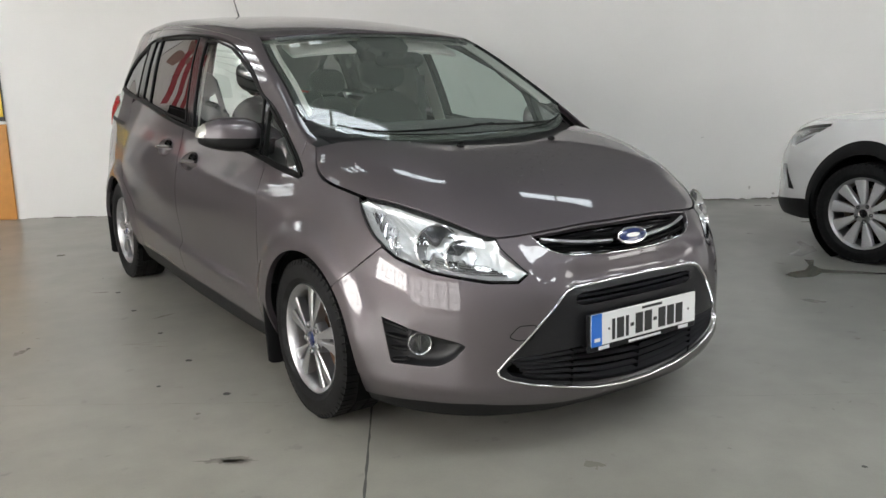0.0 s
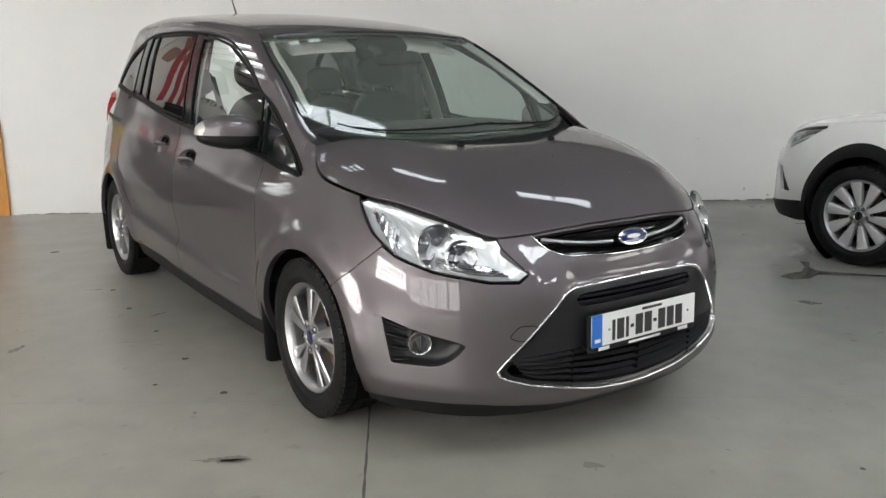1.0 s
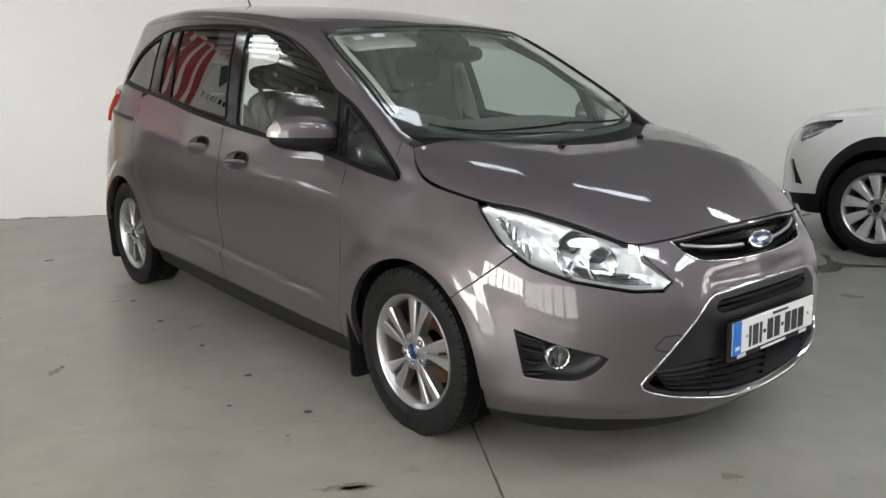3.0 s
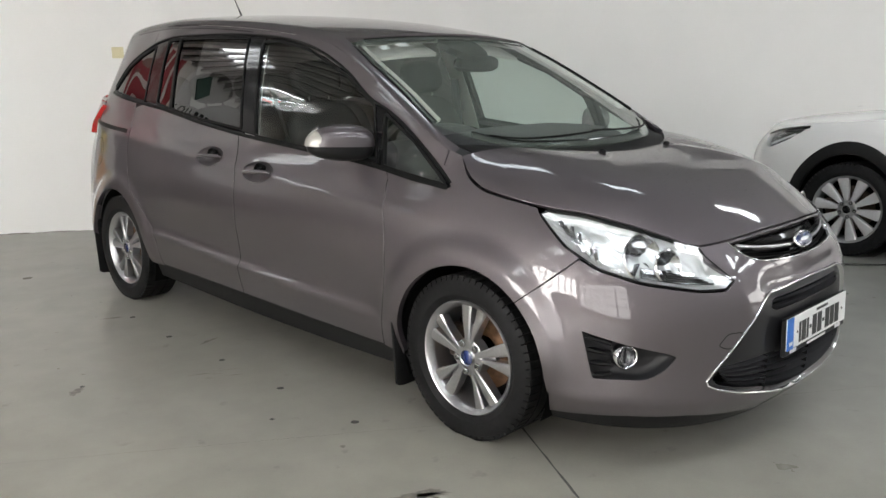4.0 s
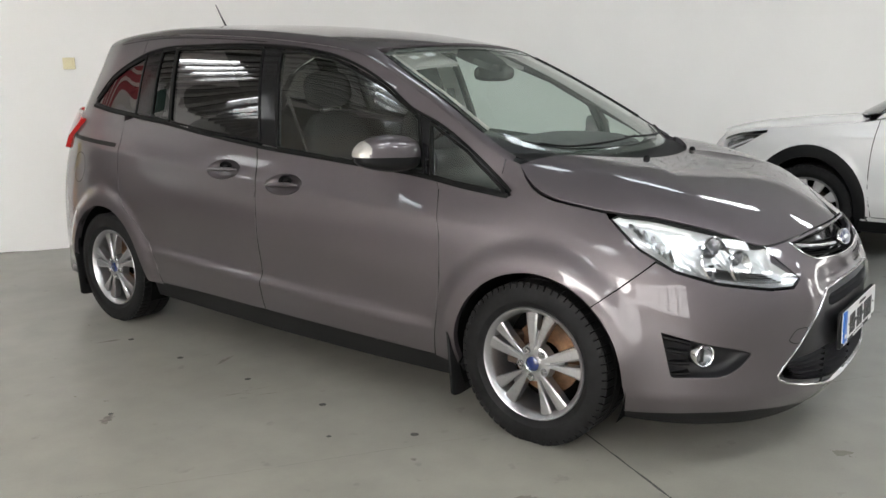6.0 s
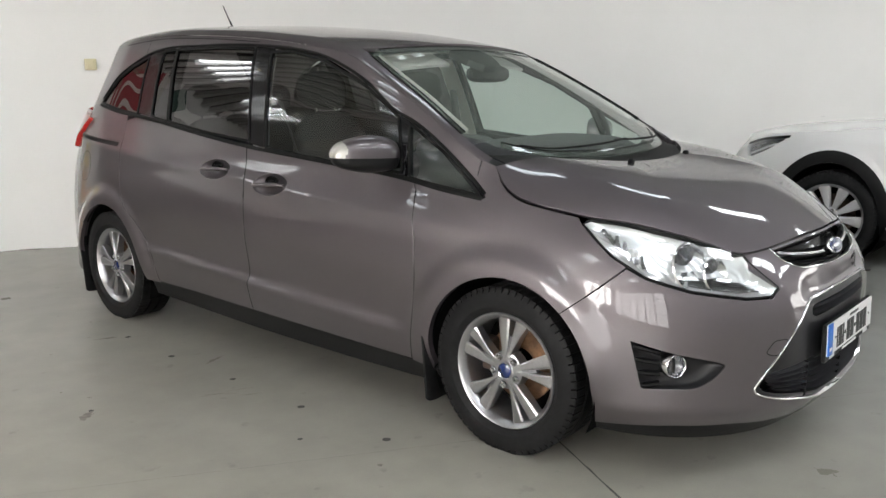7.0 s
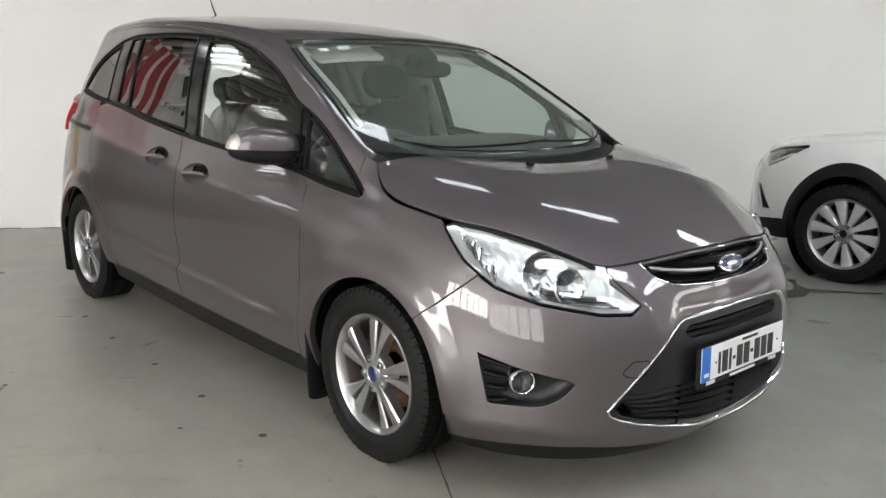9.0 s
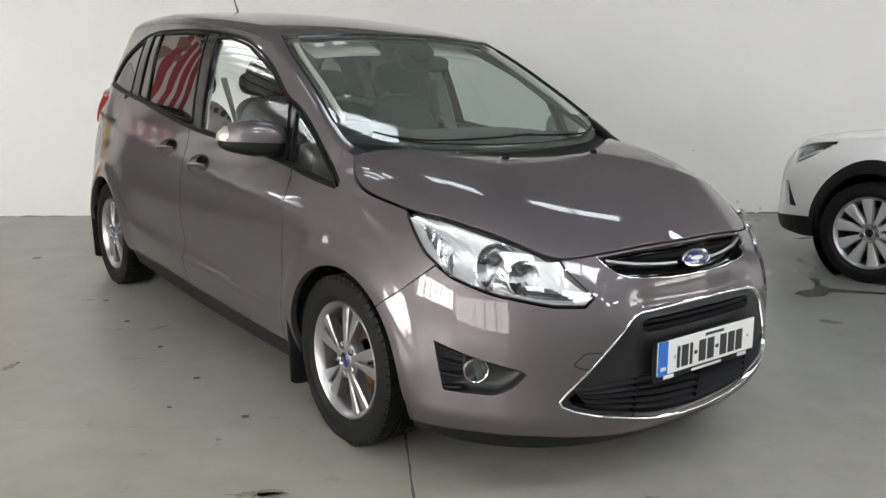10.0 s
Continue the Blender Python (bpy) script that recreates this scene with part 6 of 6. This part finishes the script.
while count < 520:
    x, y = rain.gauss(0.1, 0.33), rain.gauss(-0.33, 0.17)
    if abs(x) > 0.62 or y < -0.66 or y > hood_line(abs(x)) - 0.03 or rain.random() > 0.35 + 0.65 * (math.sin(9 * x + 5 * y) * math.cos(11 * y) > -0.1):
        continue
    r = rain.choice((0.0015, 0.002, 0.002, 0.0028, 0.0038))
    place, nn = bonnet(np.array([(x, y)]))
    at = Matrix.Translation(Vector(place[0]) + 0.0004 * Vector(nn[0])) @ Vector(nn[0]).to_track_quat("Z", "Y").to_matrix().to_4x4() @ Matrix.Diagonal((r * rain.uniform(0.8, 1.3), r, r * 0.42, 1))
    bmesh.ops.create_icosphere(drops, subdivisions=1, radius=1, matrix=at)
    count += 1
tagged(part("water", drops, DROP, car, smooth=80), "scattered water drops drying on the bonnet", kind="stuff")
zr = float(roof.height(np.array([-0.01]), np.array([2.72]))[0])
aerial = empty("aerial", car, pose(-0.01, 2.72, zr))
foot = egg(0.022, 0.045, 0.014, 2.3)
part("aerial_foot", foot, BLACK, aerial, smooth=60)
part("aerial_rod", tube([(0, -0.01, 0.005), (0, 0.005, 0.03), (0, 0.04, 0.08), (0, 0.085, 0.15)], [0.009, 0.0055, 0.004, 0.003], 8), SEAL, aerial)

# frit and stickers on the windscreen
top_edge = [(x, 0.872 + 0.15 * x * x) for x in np.linspace(-0.53, 0.53, 30)]
ribbon("frit_band", screen, np.array(top_edge), 0.045, GLOSS_BLACK, windscreen, proud=-0.006, thick=0.001)
base_edge = [(x, cowl_line(abs(x)) + 0.048) for x in np.linspace(-0.6, 0.6, 30)]
ribbon("frit_band", screen, np.array(base_edge), 0.04, GLOSS_BLACK, windscreen, proud=-0.006, thick=0.001)
edge = np.array(screen_half[13:-12])
for sg in (1, -1):
    ribbon("frit_band", screen, (edge - [0.012, 0]) * [sg, 1], 0.026, GLOSS_BLACK, windscreen, proud=-0.006, thick=0.001)
    ribbon("screen_seal", screen, (edge + [0.004, 0]) * [sg, 1], 0.009, SEAL, windscreen, proud=0.004, thick=0.01)
    ribbon("pillar_lining", screen, (edge - ([0.07, -0.01] if sg > 0 else [0.04, -0.01])) * [sg, 1], 0.1 if sg > 0 else 0.03, LINING, car, "light grey pillar lining", proud=-0.022, thick=0.008)
panel("sensor_cover", screen, rounded([(-0.13, 0.875), (0.13, 0.875), (0.1, 0.76), (0.05, 0.7), (-0.05, 0.7), (-0.1, 0.76)], 0.03), GLOSS_BLACK, windscreen, "black sensor cover", offset=-0.012, thick=0.03)
for x, w in ((-0.365, 0.06), (-0.47, 0.045)):
    panel("sticker", screen, rounded([(x - w / 2, 0.835), (x + w / 2, 0.835), (x + w / 2, 0.865), (x - w / 2, 0.865)], 0.003), PAPER, windscreen, "small white sticker", offset=-0.009, thick=0.0005)

# ---------------------------------------------------------------- cabin
dash = egg(0.7, 0.34, 0.16, 3.2, 40, 16)
for v in dash.verts:
    v.co.y += 0.42 * v.co.x * v.co.x - 0.08
dash.transform(Matrix.Translation((0, 0.47, 0.925)))
part("dashboard", dash, DASH, car, "dark grey dashboard", smooth=60)
hump = egg(0.2, 0.14, 0.06, 2.4)
hump.transform(Matrix.Translation((-0.37, 0.62, 1.05)))
part("instrument_hood", hump, DASH, car, smooth=60)
wheel_ring = lathe([(0.016 * math.cos(t), 0.185 + 0.016 * math.sin(t)) for t in np.linspace(0, 2 * math.pi, 11)[:-1]], 40, closed=True)
steer = empty("steering_wheel", car, pose(-0.37, 0.84, 0.96, 0, 0, 90) @ pose(0, 0, 0, 0, -25))
part("rim", wheel_ring, GREY_PLASTIC, steer, smooth=60)
part("boss", egg(0.03, 0.08, 0.07, 2.4), GREY_PLASTIC, steer, smooth=60)
for a in (0, 180, 270):
    part("spoke", box(0.014, 0.13, 0.03, pose(0, 0, 0, a) @ pose(0, 0.11, 0), 0.005), GREY_PLASTIC, steer)


def car_seat(x, y, w=0.5):
    seat = empty("seat", car, pose(x, y, 0.34))
    cush = egg(w / 2, 0.27, 0.11, 3.4)
    cush.transform(Matrix.Translation((0, 0.0, 0.2)))
    part("cushion", cush, CLOTH, seat, smooth=60)
    back = egg(w / 2, 0.085, 0.36, 3.2)
    for v in back.verts:
        v.co.x *= 1 - 0.12 * max(0, v.co.z / 0.36)
    back.transform(pose(0, 0.27, 0.5, -14))
    part("backrest", back, CLOTH, seat, smooth=60)
    rest = egg(0.145, 0.055, 0.09, 2.8)
    rest.transform(pose(0, 0.38, 0.955, -10))
    part("headrest", rest, CLOTH, seat, "dark headrest on two posts", smooth=60)
    for sx in (-0.06, 0.06):
        part("headrest_post", tube([(sx, 0.33, 0.78), (sx, 0.37, 0.9)], 0.006, 8), CHROME, seat)
    return seat


seat = car_seat(0.37, 1.12)
copy_thing(seat, pose(-0.37, 1.12, 0.34))
for x in (-0.45, 0.0, 0.45):
    s = copy_thing(seat, pose(x, 2.0, 0.34))
    s.scale = (0.88, 1, 0.94)
for x in (-0.3, 0.3):
    s = copy_thing(seat, pose(x, 2.8, 0.34))
    s.scale = (0.9, 0.9, 0.92)
mir = empty("rear_view_mirror", car, pose(0.06, 0.79, 1.365, 0, 0, -14))
gl = egg(0.125, 0.022, 0.04, 3)
part("mirror_shell", gl, GLOSS_BLACK, mir, smooth=60)
part("mirror_stem", tube([(-0.05, 0.0, 0.02), (-0.06, -0.02, 0.075)], 0.012, 8), GLOSS_BLACK, mir)
for sg in (1, -1):   # light pillar linings inside
    for s0, s1 in ((2.9, 3.07),):
        panel("pillar_lining", flank, np.array([(s0 - 0.01, 1.0), (s0 + 0.075, 1.47), (s1 + 0.02, 1.48), (s1 - 0.06, 1.02)]), LINING, car, "light pillar lining", side=sg, offset=-0.04, thick=0.004, closed=True)
    panel("sun_visor", screen, rounded([(sg * 0.14, 0.83), (sg * 0.48, 0.85), (sg * 0.48, 0.98), (sg * 0.14, 0.96)], 0.02), LINING, car, "light grey sun visor", offset=-0.06, thick=0.012, closed=True)
    belt = tube([(-sg * 0.64, 1.5, 1.28), (-sg * 0.6, 1.42, 1.0), (-sg * 0.42, 1.28, 0.75)], 0.024, 6, flat=0.12)
    part("seat_belt", belt, DASH, car)

# ---------------------------------------------------------------- the white car beside it
WHITE_AT = pose(4.1, 0.12, 0, 0, 0, 180)   # its nose points the other way
suv = tagged(empty("white_car"), "white sport utility car with black wheel arch cladding", "car")
suv.matrix_basis = WHITE_AT


def suv_flank(p):
    place, n = flank(p)
    z, y = place[:, 2], place[:, 1]
    return np.stack([place[:, 0] * 0.99, y * 0.97 - 0.09 * step((-0.25 - y) / 0.65), z * 1.07 + 0.01], -1), n


suv_bonnet = over(hermite([(-1.1, 0.74), (-0.88, 0.87), (-0.64, 0.935), (-0.4, 0.967), (-0.2, 0.988), (0.0, 1.003), (0.3, 1.03), (0.6, 1.06)]), 0.1, flat(0.085))
SUV_CUT = hermite([(0.0, 0.77), (0.3, 0.772), (0.56, 0.78), (0.8, 0.832), (1.0, 0.85), (1.2, 0.864), (1.44, 0.88), (1.66, 0.9), (2.0, 0.925)])
suv_cut_s = np.arange(0.3, 1.95, 0.02)
suv_cut = suv_flank(np.stack([suv_cut_s, SUV_CUT(suv_cut_s)], -1))[0]
suv_plain, suv_edge_x, suv_edge_y = suv_bonnet.height, np.abs(suv_cut[:, 0]), suv_cut[:, 1]
suv_gap = softened((suv_cut[:, 2] - suv_plain(suv_edge_x, suv_edge_y))[:, None], 4, 0, "even")[:, 0]


def suv_height(x, y):
    """The white bonnet, drawn to meet the wings."""
    return suv_plain(x, y) + np.interp(y, suv_edge_y, suv_gap) * np.minimum(np.abs(x) / np.interp(y, suv_edge_y, suv_edge_x), 1.02) ** 5


suv_bonnet = over_height(suv_height)
suv_screen = over(lambda y: SCREEN(y - 0.2) * 1.0 - 0.005, 0.30, flat(0.06))
suv_roof = over(lambda y: ROOF(y - 0.1) * 0.985, 0.10, flat(0.12))
AW = 0.35
for side in (1, -1):
    loop = ([(0.0, 0.3), (0.0, 0.77)] + [(s, SUV_CUT(s)) for s in np.arange(0.1, 1.9, 0.06)] + [(2.0, 0.945), (3.0, 1.0), (4.5, 1.1), (4.9, 1.05), (LEN_S, 1.0), (LEN_S, 0.3), (4.75, 0.3)]
            + arc((SR, 0.31), AW + 0.07, 0, 180, 30) + [(3.8, 0.25), (1.86, 0.25)] + arc((SF, 0.31), AW + 0.07, 0, 180, 30) + [(1.05, 0.3)])
    lamp_hole = rounded([(1.092, 0.832, 0.004), (0.928, 0.728), (0.79, 0.668), (0.735, 0.67), (0.66, 0.72), (0.63, 0.765), (0.8, 0.805)], 0.02)
    slot_hole = rounded([(0.69, 0.54), (0.748, 0.545), (0.892, 0.384), (0.776, 0.38)], 0.008)
    panel("body_side", suv_flank, np.array(loop), WHITE_PAINT, suv, holes=[lamp_hole, slot_hole], side=side, thick=0.02, spacing=0.04)
    g = panel("headlamp", suv_flank, lamp_hole, LENS, suv, "dark-edged headlamp", side=side, offset=0.001, thick=0.004)
    g.visible_shadow = False
    panel("headlamp_housing", suv_flank, lamp_hole, DIM_SILVER, suv, side=side, offset=-0.035, thick=0.002)
    ribbon("lamp_strip", suv_flank, way((0.98, 0.775), (0.9, 0.745), (0.82, 0.712), (0.75, 0.69)), 0.014, SATIN, suv, "white light strip", side=side, proud=-0.012)
    ribbon("lamp_strip", suv_flank, way((0.72, 0.735), (0.78, 0.755), (0.86, 0.775)), 0.012, CHROME, suv, side=side, proud=-0.016)
    ribbon("headlamp_brow", suv_flank, way((1.085, 0.828), (0.96, 0.815), (0.8, 0.795), (0.64, 0.757)), 0.018, GLOSS_BLACK, suv, side=side, proud=0.002)
    p, n = suv_flank([(0.8 * side, 0.725)])
    bowl = lathe([(-0.03, 0.002), (-0.02, 0.02), (0.0, 0.032), (0.003, 0.037)], 24)
    bowl.transform(Matrix.Translation(Vector(p[0]) - 0.02 * Vector(n[0])) @ Vector(n[0]).to_track_quat("X", "Z").to_matrix().to_4x4())
    part("reflector", bowl, SILVER, suv, smooth=60)
    panel("air_slot", suv_flank, slot_hole, SEAL, suv, side=side, offset=-0.02, thick=0.002)
    for sc in (SF, SR):
        band = arc((sc, 0.31), AW + 0.09, 186, -6, 40) + arc((sc, 0.31), AW + 0.012, -6, 186, 40)
        panel("arch_cladding", suv_flank, np.array(band), BLACK, suv, "black plastic wheel arch cladding", side=side, offset=0.006, thick=0.03)
    skirt = [(s, z) for s, z in ((0.0, 0.275), (0.57, 0.288), (0.99, 0.336), (1.06, 0.338), (1.09, 0.215), (0.95, 0.2), (0.0, 0.2))]
    panel("lower_cladding", suv_flank, np.array(skirt), BLACK, suv, side=side, offset=0.002, thick=0.05, spacing=0.05)
    panel("sill", suv_flank, np.array([(1.82, 0.28), (3.86, 0.28), (3.86, 0.17), (1.82, 0.17)]), BLACK, suv, side=side, thick=0.05, spacing=0.05)
    ribbon("door_gap", suv_flank, way((1.93, 0.93), (1.9, 0.7), (1.9, 0.45), (1.93, 0.28)), 0.005, SEAL, suv, side=side, proud=0.0005)
    panel("side_glass", suv_flank, rounded([(1.95, 0.975), (3.0, 1.03), (4.3, 1.13), (4.1, 1.36), (3.0, 1.42), (2.6, 1.36)], 0.02), PRIVACY, suv, side=side, offset=-0.01, thick=0.003, spacing=0.05)
    panel("side_frame", suv_flank, np.array([(1.9, 0.935), (2.0, 0.955), (3.0, 1.005), (4.5, 1.105), (4.9, 1.06), (4.85, 1.4), (4.2, 1.47), (3.0, 1.5), (2.5, 1.42)]), WHITE_PAINT, suv,
          holes=[rounded([(1.95, 0.975), (3.0, 1.03), (4.3, 1.13), (4.1, 1.36), (3.0, 1.42), (2.6, 1.36)], 0.02)], side=side, thick=0.02, spacing=0.05)
    liner = lathe([(0.3, 0.02), (0.3, AW + 0.04), (0.86, AW + 0.04)], 40)
    for ya in (-0.012, 2.788 * 0.97):
        b2 = liner.copy()
        b2.transform(Matrix.Translation((0, ya, 0.34)) @ Matrix.Diagonal((-side, 1, 1, 1)))
        part("wheel_housing", b2, DARK, suv)
    liner.free()
    m = empty("door_mirror", suv, Matrix.Diagonal((1 if side > 0 else -1, 1, 1, 1)) @ pose(-0.93, 0.72, 1.1, 0, 0, 18))
    part("mirror_shell", egg(0.12, 0.07, 0.065, 2.5), GLOSS_BLACK, m, "gloss black mirror shell", smooth=60)
    part("mirror_arm", box(0.12, 0.06, 0.03, pose(0.12, -0.01, -0.06), 0.01), BLACK, m)
hood_w = []
for s in np.arange(0, 1.75, 0.03):
    p, _ = suv_flank([(s, SUV_CUT(s))])
    hood_w.append((abs(p[0][0]) if s else 0.0, p[0][1]))
hood_w += [(x, 0.19 + 0.42 * x * x) for x in np.arange(0.6, -0.01, -0.1)]
panel("bonnet", suv_bonnet, mirrored(hood_w), WHITE_PAINT, suv, thick=0.02, spacing=0.04)
panel("windscreen", suv_screen, mirrored([(x, 0.2 + 0.4 * x * x) for x in np.arange(0, 0.61, 0.1)] + [(0.7, 0.42), (0.56, 1.05)] + [(x, 1.0 + 0.15 * x * x) for x in np.arange(0.5, -0.01, -0.1)]), PRIVACY, suv, "dark windscreen", thick=0.004, spacing=0.05)
panel("roof", suv_roof, mirrored([(0, 1.02), (0.56, 1.07), (0.64, 1.4), (0.64, 3.2), (0.5, 3.35), (0, 3.4)]), WHITE_PAINT, suv, thick=0.02, spacing=0.06)
part("underbody", box(1.3, 4.0, 0.03, pose(0, 1.3, 0.24)), DARK, suv)
w2 = alloy_wheel(suv, 0.334, 0.215, 0.235, 0.08, 10, rust=False, phase=0, blue=False)
w2.matrix_basis = pose(-0.79, 0, 0.334, 0, 0, 180)
for m in (pose(-0.79, 2.7, 0.334, 0, 0, 180), pose(0.79, 0, 0.334, 10), pose(0.79, 2.7, 0.334, 33)):
    copy_thing(w2, m)
